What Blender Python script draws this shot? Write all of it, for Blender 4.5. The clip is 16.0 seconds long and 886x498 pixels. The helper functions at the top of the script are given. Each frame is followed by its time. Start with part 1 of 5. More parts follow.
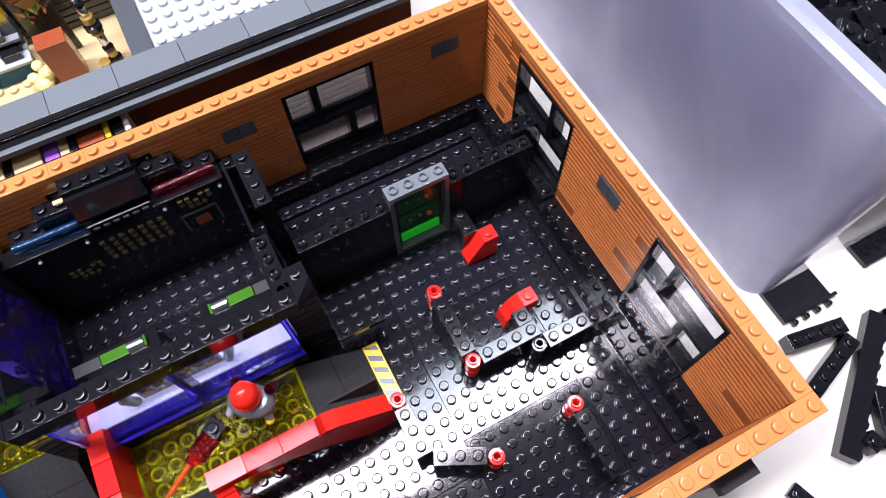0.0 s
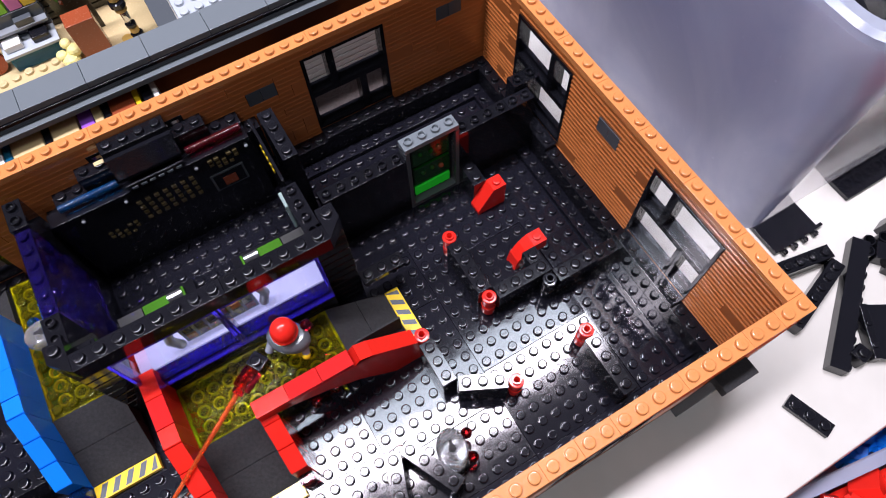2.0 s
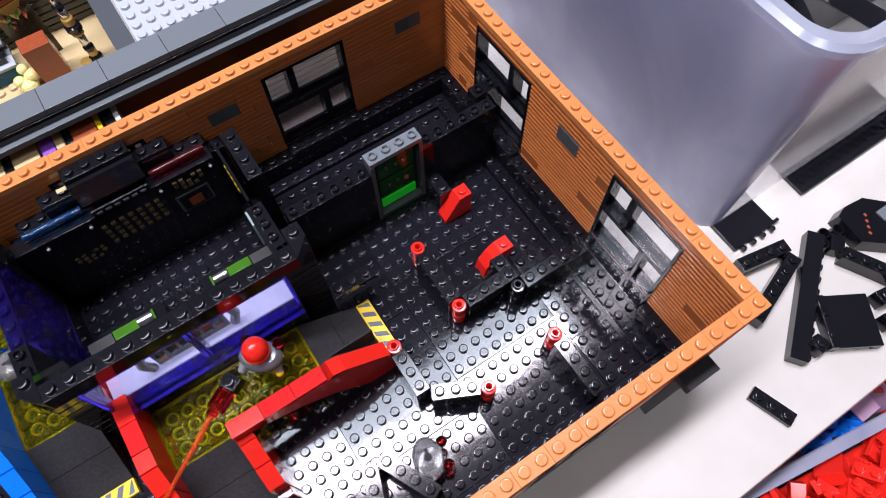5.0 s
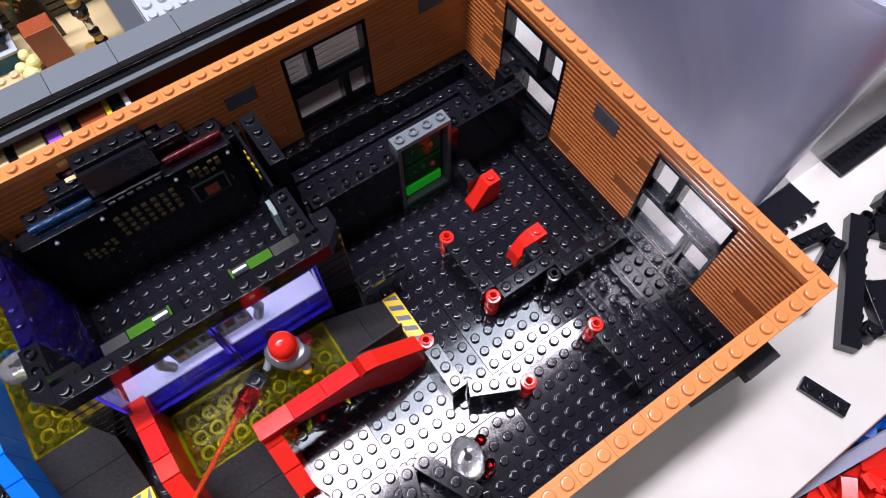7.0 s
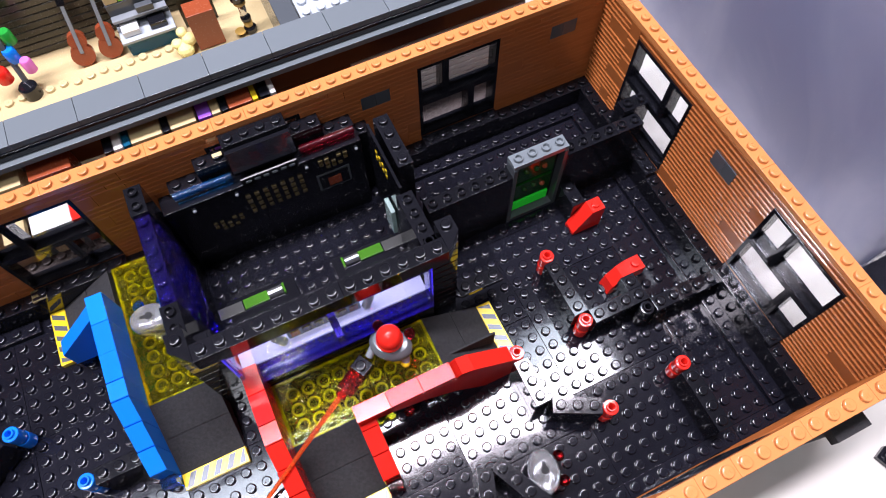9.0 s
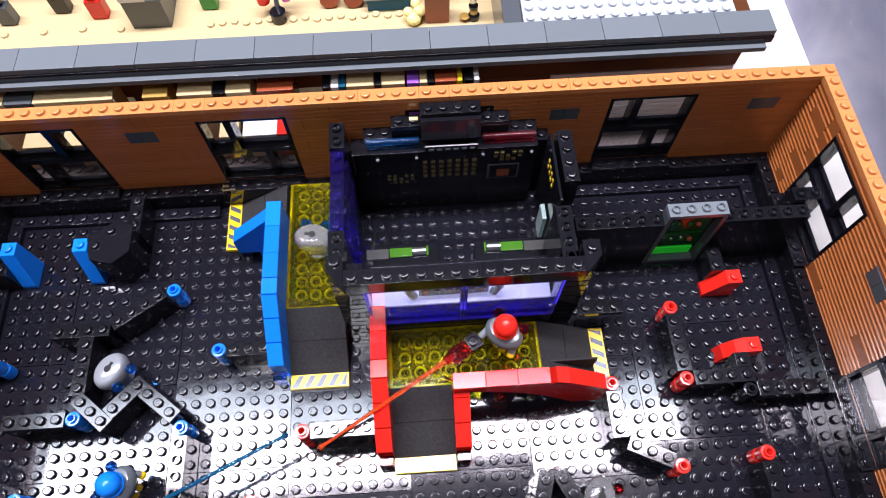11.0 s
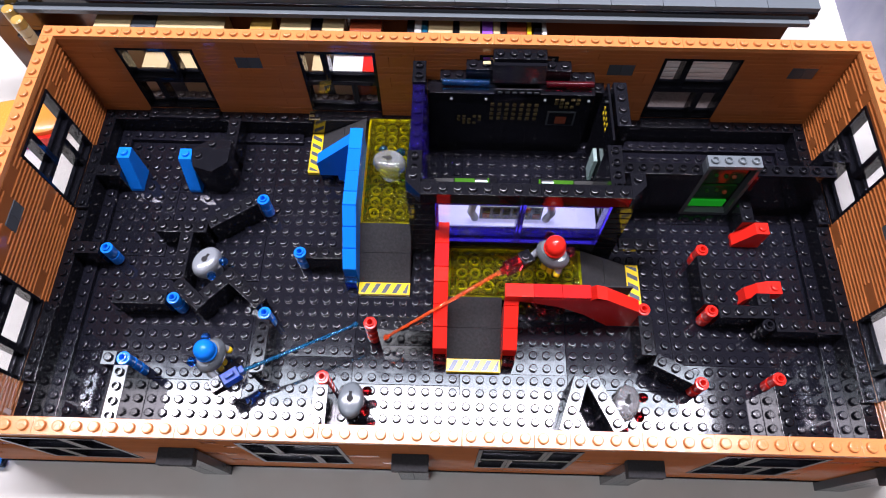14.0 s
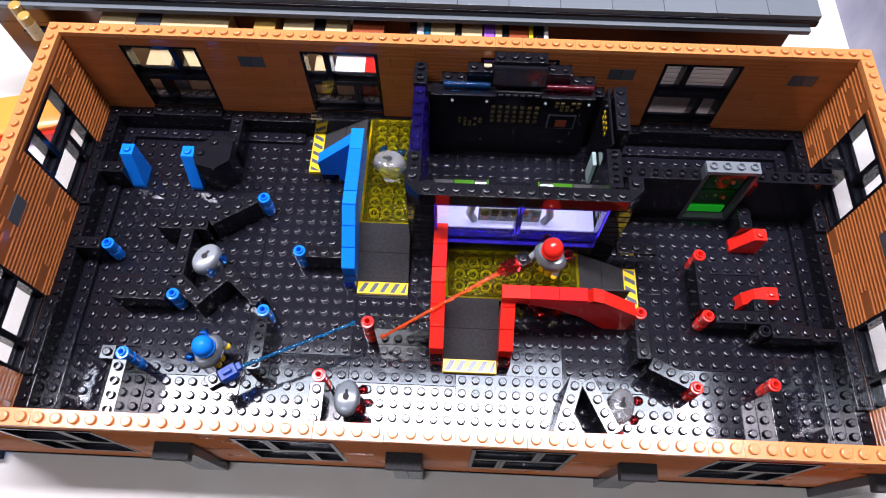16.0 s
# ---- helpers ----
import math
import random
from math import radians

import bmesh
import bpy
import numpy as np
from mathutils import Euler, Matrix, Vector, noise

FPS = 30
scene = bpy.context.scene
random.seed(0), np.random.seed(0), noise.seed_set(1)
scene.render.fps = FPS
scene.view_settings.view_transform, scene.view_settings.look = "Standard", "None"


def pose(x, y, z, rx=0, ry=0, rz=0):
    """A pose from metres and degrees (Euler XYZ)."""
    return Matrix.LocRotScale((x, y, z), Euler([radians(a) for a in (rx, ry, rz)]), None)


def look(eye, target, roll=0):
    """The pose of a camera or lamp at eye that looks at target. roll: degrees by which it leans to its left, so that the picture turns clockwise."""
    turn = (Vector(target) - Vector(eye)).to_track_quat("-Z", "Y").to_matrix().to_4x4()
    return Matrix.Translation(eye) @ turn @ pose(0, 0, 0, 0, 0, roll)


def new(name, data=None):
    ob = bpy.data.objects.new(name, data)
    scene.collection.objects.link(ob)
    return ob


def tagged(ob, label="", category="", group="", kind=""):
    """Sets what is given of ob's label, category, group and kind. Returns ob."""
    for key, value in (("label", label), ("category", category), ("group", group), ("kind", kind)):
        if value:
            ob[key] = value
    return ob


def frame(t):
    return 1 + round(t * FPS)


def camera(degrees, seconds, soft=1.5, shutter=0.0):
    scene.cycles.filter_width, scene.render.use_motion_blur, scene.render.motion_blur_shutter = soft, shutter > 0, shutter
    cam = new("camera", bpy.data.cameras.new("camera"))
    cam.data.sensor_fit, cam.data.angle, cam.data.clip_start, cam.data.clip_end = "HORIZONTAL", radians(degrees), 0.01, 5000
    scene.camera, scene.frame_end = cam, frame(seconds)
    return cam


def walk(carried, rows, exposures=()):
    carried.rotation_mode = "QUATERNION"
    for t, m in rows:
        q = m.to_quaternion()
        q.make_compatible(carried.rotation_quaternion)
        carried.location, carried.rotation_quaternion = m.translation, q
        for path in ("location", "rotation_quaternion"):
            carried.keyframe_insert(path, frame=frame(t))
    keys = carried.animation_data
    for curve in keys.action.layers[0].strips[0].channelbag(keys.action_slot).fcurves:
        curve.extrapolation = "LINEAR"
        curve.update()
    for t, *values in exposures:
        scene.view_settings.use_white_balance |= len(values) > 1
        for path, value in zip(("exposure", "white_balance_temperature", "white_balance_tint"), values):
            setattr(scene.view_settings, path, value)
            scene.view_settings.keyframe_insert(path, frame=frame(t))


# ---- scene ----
cam = camera(68.0, 16.0, soft=1.1)
# seconds, eye, target, roll
PATH = [
    (0, 0.35395, 0.01811, 0.32407, 0.42117, 0.15531, 0.00917, -1.98),
    (0.5, 0.35394, 0.00799, 0.32100, 0.41911, 0.14665, 0.00632, -3.28),
    (1, 0.34501, -0.00626, 0.32345, 0.41147, 0.13139, 0.00859, -3.31),
    (1.5, 0.32621, -0.00901, 0.33254, 0.39934, 0.12450, 0.01738, -1.45),
    (2, 0.32695, -0.00630, 0.33410, 0.39760, 0.12792, 0.01867, -3.13),
    (2.5, 0.32526, -0.00384, 0.33259, 0.39788, 0.13091, 0.01784, -3.48),
    (3, 0.33030, 0.00192, 0.33604, 0.40874, 0.13200, 0.02072, -1.84),
    (3.2, 0.33715, -0.00065, 0.33686, 0.41274, 0.13310, 0.02238, -3.52),
    (5.3, 0.33033, -0.00835, 0.34116, 0.41372, 0.11763, 0.02545, -0.64),
    (5.5, 0.32557, -0.01437, 0.33789, 0.41124, 0.11376, 0.02366, -0.61),
    (6, 0.32278, -0.01223, 0.33808, 0.40679, 0.11423, 0.02272, -0.78),
    (6.5, 0.31996, -0.00737, 0.33283, 0.40395, 0.11996, 0.01781, -1.22),
    (7, 0.31601, 0.00571, 0.32088, 0.40207, 0.13270, 0.00629, -0.82),
    (7.5, 0.30794, 0.01777, 0.31993, 0.39437, 0.14429, 0.00526, -0.69),
    (8, 0.29989, 0.02291, 0.32707, 0.38694, 0.14924, 0.01248, -0.46),
    (8.5, 0.28961, 0.02425, 0.32937, 0.37352, 0.15373, 0.01522, -0.43),
    (9, 0.29059, 0.01947, 0.33730, 0.35502, 0.15850, 0.02263, -0.77),
    (9.5, 0.28445, 0.01709, 0.33972, 0.33167, 0.16512, 0.02610, -0.06),
    (10, 0.27772, 0.01438, 0.34574, 0.30867, 0.16472, 0.03119, -0.10),
    (12.3, 0.25499, -0.01439, 0.37108, 0.25439, 0.14000, 0.05698, -0.04),
    (12.5, 0.25196, -0.02446, 0.37081, 0.25085, 0.13491, 0.05921, -0.07),
    (13, 0.25503, -0.03089, 0.37350, 0.25228, 0.12347, 0.05938, -0.27),
    (13.5, 0.25043, -0.04240, 0.37743, 0.24779, 0.11182, 0.06325, 0.22),
    (14, 0.24927, -0.04774, 0.38461, 0.24493, 0.10433, 0.06940, -0.14),
    (14.5, 0.25342, -0.05740, 0.38603, 0.24765, 0.09707, 0.07202, -0.23),
    (15, 0.25743, -0.05460, 0.39002, 0.25224, 0.09668, 0.07444, 0.16),
    (15.5, 0.25360, -0.05177, 0.38765, 0.24767, 0.10043, 0.07253, 0.15),
    (16, 0.25235, -0.04937, 0.38621, 0.24616, 0.10367, 0.07151, 0.19),
]
walk(cam, [(t, look((a, b, c), (d, e, f), r)) for t, a, b, c, d, e, f, r in PATH],
     exposures=((0.0, 0.40), (0.8, 0.36), (2.0, 0.10), (3.0, 0.05), (6.5, -0.04), (8.0, 0.24), (9.0, 0.38), (10.0, 0.42), (13.0, 0.32), (16.0, 0.43)))

# ---- world and light ----
ST = 0.008          # one stud
PL = 3.2            # one plate, in millimetres
BR = 9.6            # one brick, in millimetres
world = bpy.data.worlds.new("world")
scene.world = world
world.use_nodes = True
world.node_tree.nodes["Background"].inputs[0].default_value = (0.75, 0.83, 1.0, 1)
world.node_tree.nodes["Background"].inputs[1].default_value = 0.06


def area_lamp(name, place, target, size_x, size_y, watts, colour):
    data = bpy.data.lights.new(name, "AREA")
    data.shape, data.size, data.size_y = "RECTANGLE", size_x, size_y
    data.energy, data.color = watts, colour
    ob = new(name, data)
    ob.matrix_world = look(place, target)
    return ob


area_lamp("strip_light", (0.065, 0.375, 1.80), (0.065, 0.3749, 0.0), 2.0, 0.15, 44.0, (0.98, 0.87, 1.0))
# added lamp that broadens the strip's soft sheen, no fixture of its own
area_lamp("added_sheen_light", (0.05, 0.445, 1.83), (0.05, 0.4449, 0.0), 2.1, 0.26, 28.0, (0.76, 0.84, 1.0))
area_lamp("ceiling_light", (-0.2, -0.5, 2.1), (0.2, 0.1, 0.0), 0.7, 0.16, 11.0, (0.9, 0.9, 1.0))
scene.view_settings.exposure = 0.0


# ---- materials ----
def nodes_of(name):
    m = bpy.data.materials.new(name)
    m.use_nodes = True
    nt = m.node_tree
    return m, nt, nt.nodes["Principled BSDF"]


def plastic(name, colour, rough=0.16, vary=0.06, clear=0.0, bump=0.02, scuffs=0.25):
    """Moulded plastic: slight shade changes from piece to piece, fine scuffs in the gloss, a faint waviness."""
    m, nt, b = nodes_of(name)
    info = nt.nodes.new("ShaderNodeObjectInfo")
    tex = nt.nodes.new("ShaderNodeTexCoord")
    n1 = nt.nodes.new("ShaderNodeTexNoise")
    n1.inputs["Scale"].default_value = 45.0
    n1.inputs["Detail"].default_value = 3.0
    n2 = nt.nodes.new("ShaderNodeTexNoise")
    n2.inputs["Scale"].default_value = 900.0
    n2.inputs["Detail"].default_value = 4.0
    nt.links.new(tex.outputs["Object"], n1.inputs["Vector"])
    nt.links.new(tex.outputs["Object"], n2.inputs["Vector"])
    hsv = nt.nodes.new("ShaderNodeHueSaturation")
    hsv.inputs["Color"].default_value = (*colour, 1)
    mr = nt.nodes.new("ShaderNodeMapRange")
    mr.inputs[3].default_value = 1.0 - vary
    mr.inputs[4].default_value = 1.0 + vary
    mix = nt.nodes.new("ShaderNodeMath")
    mix.operation = "MULTIPLY_ADD"
    mix.inputs[1].default_value = 0.35
    nt.links.new(n1.outputs["Fac"], mix.inputs[0])
    ran = nt.nodes.new("ShaderNodeMath")
    ran.operation = "MULTIPLY"
    ran.inputs[1].default_value = 0.65
    nt.links.new(info.outputs["Random"], ran.inputs[0])
    nt.links.new(ran.outputs[0], mix.inputs[2])
    nt.links.new(mix.outputs[0], mr.inputs[0])
    nt.links.new(mr.outputs[0], hsv.inputs["Value"])
    nt.links.new(hsv.outputs[0], b.inputs["Base Color"])
    rr = nt.nodes.new("ShaderNodeMapRange")
    rr.inputs[1].default_value, rr.inputs[2].default_value = 0.35, 0.75
    rr.inputs[3].default_value, rr.inputs[4].default_value = rough * (1 - scuffs), rough * (1 + scuffs)
    nt.links.new(n2.outputs["Fac"], rr.inputs[0])
    nt.links.new(rr.outputs[0], b.inputs["Roughness"])
    b.inputs["IOR"].default_value = 1.52
    b.inputs["Coat Weight"].default_value = clear
    if bump:
        bp = nt.nodes.new("ShaderNodeBump")
        bp.inputs["Strength"].default_value = bump
        bp.inputs["Distance"].default_value = 0.001
        nt.links.new(n1.outputs["Fac"], bp.inputs["Height"])
        nt.links.new(bp.outputs[0], b.inputs["Normal"])
    return m


def clear_plastic(name, colour, rough=0.04, weight=0.9, ior=1.35):
    m, nt, b = nodes_of(name)
    b.inputs["Base Color"].default_value = (*colour, 1)
    b.inputs["Transmission Weight"].default_value = weight
    b.inputs["IOR"].default_value = ior
    n = nt.nodes.new("ShaderNodeTexNoise")
    n.inputs["Scale"].default_value = 260.0
    mr = nt.nodes.new("ShaderNodeMapRange")
    mr.inputs[3].default_value, mr.inputs[4].default_value = rough * 0.5, rough * 1.8
    nt.links.new(n.outputs["Fac"], mr.inputs[0])
    nt.links.new(mr.outputs[0], b.inputs["Roughness"])
    return m


def surface(name, colour, other, scale, rough, bump=0.1, fine=6.0):
    """A mottled surface: two scales of noise between two near colours."""
    m, nt, b = nodes_of(name)
    tex = nt.nodes.new("ShaderNodeTexCoord")
    n1 = nt.nodes.new("ShaderNodeTexNoise")
    n1.inputs["Scale"].default_value, n1.inputs["Detail"].default_value = scale, 6.0
    n2 = nt.nodes.new("ShaderNodeTexNoise")
    n2.inputs["Scale"].default_value, n2.inputs["Detail"].default_value = scale * fine, 3.0
    add = nt.nodes.new("ShaderNodeMath")
    add.operation = "MULTIPLY"
    nt.links.new(tex.outputs["Object"], n1.inputs["Vector"])
    nt.links.new(tex.outputs["Object"], n2.inputs["Vector"])
    nt.links.new(n1.outputs["Fac"], add.inputs[0])
    nt.links.new(n2.outputs["Fac"], add.inputs[1])
    ramp = nt.nodes.new("ShaderNodeValToRGB")
    ramp.color_ramp.elements[0].position, ramp.color_ramp.elements[1].position = 0.12, 0.42
    ramp.color_ramp.elements[0].color, ramp.color_ramp.elements[1].color = (*colour, 1), (*other, 1)
    nt.links.new(add.outputs[0], ramp.inputs[0])
    nt.links.new(ramp.outputs[0], b.inputs["Base Color"])
    b.inputs["Roughness"].default_value = rough
    bp = nt.nodes.new("ShaderNodeBump")
    bp.inputs["Strength"].default_value, bp.inputs["Distance"].default_value = bump, 0.0005
    nt.links.new(n2.outputs["Fac"], bp.inputs["Height"])
    nt.links.new(bp.outputs[0], b.inputs["Normal"])
    return m


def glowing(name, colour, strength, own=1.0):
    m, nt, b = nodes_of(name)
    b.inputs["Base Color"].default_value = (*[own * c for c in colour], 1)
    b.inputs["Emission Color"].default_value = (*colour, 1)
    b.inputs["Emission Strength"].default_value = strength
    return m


BLACK = plastic("black_plastic", (0.007, 0.0072, 0.0098), 0.10, 0.25)
FLOOR_BLACK = plastic("black_floor_plastic", (0.008, 0.0081, 0.0125), 0.085, 0.25, bump=0.12)
MATTE_BLACK = surface("black_grip_tape", (0.008, 0.008, 0.009), (0.028, 0.028, 0.03), 700.0, 0.8, 0.6)
DARK_GREY = plastic("dark_grey_plastic", (0.075, 0.085, 0.095), 0.22, 0.1)
GREY = plastic("grey_plastic", (0.24, 0.26, 0.28), 0.22, 0.08)
LIGHT_GREY = plastic("light_grey_plastic", (0.42, 0.46, 0.50), 0.22, 0.05)
ORANGE = plastic("dark_orange_plastic", (0.42, 0.133, 0.037), 0.14, 0.10)
RING_ORANGE = plastic("orange_plastic", (0.62, 0.235, 0.075), 0.2, 0.07)
BRIGHT_ORANGE = plastic("bright_orange_plastic", (0.80, 0.30, 0.05), 0.25, 0.06)
RED = plastic("red_plastic", (0.74, 0.022, 0.014), 0.15, 0.06)
BLUE = plastic("blue_plastic", (0.006, 0.19, 0.78), 0.15, 0.06)
YELLOW = plastic("yellow_plastic", (0.80, 0.55, 0.02), 0.2, 0.05)
WHITE = plastic("white_plastic", (0.78, 0.78, 0.76), 0.2, 0.04)
TAN = plastic("tan_plastic", (0.60, 0.47, 0.25), 0.25, 0.05)
BROWN = plastic("brown_plastic", (0.10, 0.035, 0.014), 0.2, 0.12)
RUST = plastic("rust_plastic", (0.30, 0.065, 0.025), 0.25, 0.05)
GREEN = plastic("green_plastic", (0.02, 0.30, 0.04), 0.2, 0.05)
LIME = plastic("lime_plastic", (0.22, 0.62, 0.02), 0.2, 0.05)
PINK = plastic("pink_plastic", (0.75, 0.18, 0.55), 0.2, 0.05)
GOLD = plastic("gold_plastic", (0.45, 0.28, 0.07), 0.2, 0.05)
# gold darkened in its colour for parts that lie in shade
SHADED_GOLD = plastic("shaded_gold_print", (0.11, 0.08, 0.03), 0.3, 0.3)
T_TEAL = clear_plastic("clear_teal_plastic", (0.03, 0.30, 0.55), 0.05, 0.7)
DEEP_BLUE = clear_plastic("deep_blue_plastic", (0.004, 0.09, 0.55), 0.3, 0.6)
BEAM_TEAL = clear_plastic("dark_teal_plastic", (0.01, 0.14, 0.30), 0.06, 0.7)
SLAT_BROWN = plastic("dark_olive_plastic", (0.045, 0.040, 0.028), 0.25, 0.2)
CLEAR = clear_plastic("clear_plastic", (0.96, 0.97, 0.98))
GLASS = clear_plastic("window_glass", (0.86, 0.87, 0.88), 0.02, 1.0, 1.35)
T_RED = clear_plastic("clear_red_plastic", (0.75, 0.02, 0.03), 0.04, 1.0)
RED_SHEER = clear_plastic("cloudy_red_plastic", (0.85, 0.03, 0.03), 0.06, 0.4)
BLUE_SHEER = clear_plastic("cloudy_blue_plastic", (0.01, 0.24, 0.9), 0.06, 0.35)
DIM_BLUE = clear_plastic("dim_blue_plastic", (0.004, 0.07, 0.22), 0.12, 0.8)
DIM_RED = clear_plastic("dim_red_plastic", (0.16, 0.003, 0.012), 0.12, 0.8)
PURPLE = plastic("purple_plastic", (0.30, 0.10, 0.62), 0.2, 0.05)
PALE_YELLOW = plastic("pale_yellow_plastic", (0.82, 0.74, 0.30), 0.3, 0.05)
CHROME = plastic("silver_plastic", (0.62, 0.63, 0.64), 0.12, 0.05)
CHROME.node_tree.nodes["Principled BSDF"].inputs["Metallic"].default_value = 0.9
PAVING = plastic("brown_grey_plastic", (0.10, 0.085, 0.08), 0.3, 0.1)
T_ORANGE = clear_plastic("clear_orange_plastic", (1.0, 0.16, 0.04), 0.05, 0.75)
T_BLUE = clear_plastic("clear_blue_plastic", (0.03, 0.25, 0.9), 0.04, 0.97)
T_YELLOW = clear_plastic("clear_yellow_plastic", (0.72, 0.66, 0.03), 0.04, 0.96, 1.3)
T_YELLOW_RING = clear_plastic("clear_yellow_rim", (0.74, 0.72, 0.05), 0.15, 0.45, 1.4)
T_PURPLE = clear_plastic("clear_purple_plastic", (0.13, 0.08, 1.0), 0.05, 0.86)
BIN_PLASTIC = clear_plastic("cloudy_bin_plastic", (0.42, 0.45, 0.58), 0.18, 0.35, 1.4)


def cloud(m, colour, other, scale, mark):
    """Gives a plastic broad cloudy patches and a few pale rubbed marks."""
    nt = m.node_tree
    b = nt.nodes["Principled BSDF"]
    tex = nt.nodes.new("ShaderNodeTexCoord")
    n1 = nt.nodes.new("ShaderNodeTexNoise")
    n1.inputs["Scale"].default_value, n1.inputs["Detail"].default_value, n1.inputs["Distortion"].default_value = scale, 5.0, 1.2
    ramp = nt.nodes.new("ShaderNodeValToRGB")
    ramp.color_ramp.elements[0].position, ramp.color_ramp.elements[1].position = 0.32, 0.68
    ramp.color_ramp.elements[0].color, ramp.color_ramp.elements[1].color = (*colour, 1), (*other, 1)
    st = nt.nodes.new("ShaderNodeMapping")
    st.inputs["Scale"].default_value = (1, 0.5, 1.6)
    n2 = nt.nodes.new("ShaderNodeTexNoise")
    n2.inputs["Scale"].default_value, n2.inputs["Detail"].default_value = 42.0, 5.0
    cut = nt.nodes.new("ShaderNodeMapRange")
    cut.inputs[1].default_value, cut.inputs[2].default_value = 0.70, 0.76
    mix = nt.nodes.new("ShaderNodeMix")
    mix.data_type = "RGBA"
    mix.inputs[7].default_value = (*mark, 1)
    nt.links.new(tex.outputs["Object"], n1.inputs["Vector"])
    nt.links.new(tex.outputs["Object"], st.inputs["Vector"])
    nt.links.new(st.outputs[0], n2.inputs["Vector"])
    nt.links.new(n1.outputs["Fac"], ramp.inputs[0])
    nt.links.new(n2.outputs["Fac"], cut.inputs[0])
    nt.links.new(cut.outputs[0], mix.inputs[0])
    nt.links.new(ramp.outputs[0], mix.inputs[6])
    nt.links.new(mix.outputs[2], b.inputs["Base Color"])


cloud(BIN_PLASTIC, (0.29, 0.31, 0.44), (0.47, 0.49, 0.60), 9.0, (0.78, 0.80, 0.86))
FRONT_PLASTIC = clear_plastic("clear_bin_plastic", (0.88, 0.87, 0.88), 0.12, 0.74, 1.12)
RIM_PLASTIC = clear_plastic("rim_plastic", (0.50, 0.54, 0.63), 0.15, 0.5, 1.4)
PINK_PLASTIC = clear_plastic("pink_tray_plastic", (0.72, 0.48, 0.66), 0.2, 0.4, 1.3)
MID_GREY = plastic("mid_grey_plastic", (0.146, 0.168, 0.182), 0.2, 0.1)
DARK_PURPLE = clear_plastic("dark_purple_plastic", (0.12, 0.07, 0.66), 0.03, 0.96)
DARK_GREEN = plastic("dark_green_plastic", (0.004, 0.055, 0.006), 0.15, 0.1)
SCREEN_GREEN = plastic("screen_green_plastic", (0.045, 0.15, 0.012), 0.14, 0.1)
SIDE_GREY = plastic("warm_grey_plastic", (0.06, 0.06, 0.058), 0.2, 0.1)
OLIVE = plastic("olive_green_plastic", (0.05, 0.11, 0.015), 0.2, 0.1)
PANE_GREEN = clear_plastic("greenish_clear_plastic", (0.62, 0.80, 0.76), 0.08, 0.45, 1.45)
PANE = clear_plastic("booth_window_glass", (0.92, 0.93, 0.97), 0.02, 1.0, 1.5)
TABLE_WHITE = surface("white_table_top", (0.545, 0.525, 0.475), (0.60, 0.58, 0.53), 8.0, 0.32, 0.03)
ROOM_PAINT = surface("room_wall_paint", (0.36, 0.36, 0.38), (0.42, 0.42, 0.44), 3.0, 0.8, 0.05)
ROOM_FLOOR = surface("room_carpet", (0.10, 0.09, 0.085), (0.16, 0.145, 0.13), 90.0, 0.95, 0.4)
# emission stands in for the light falling on the booth's pale floor
GLOW_FLOOR = glowing("self_glowing_floor", (0.56, 0.56, 1.0), 0.52, 0.35)
GLOW_GREEN = glowing("lit_green_screen", (0.01, 0.45, 0.02), 0.22)


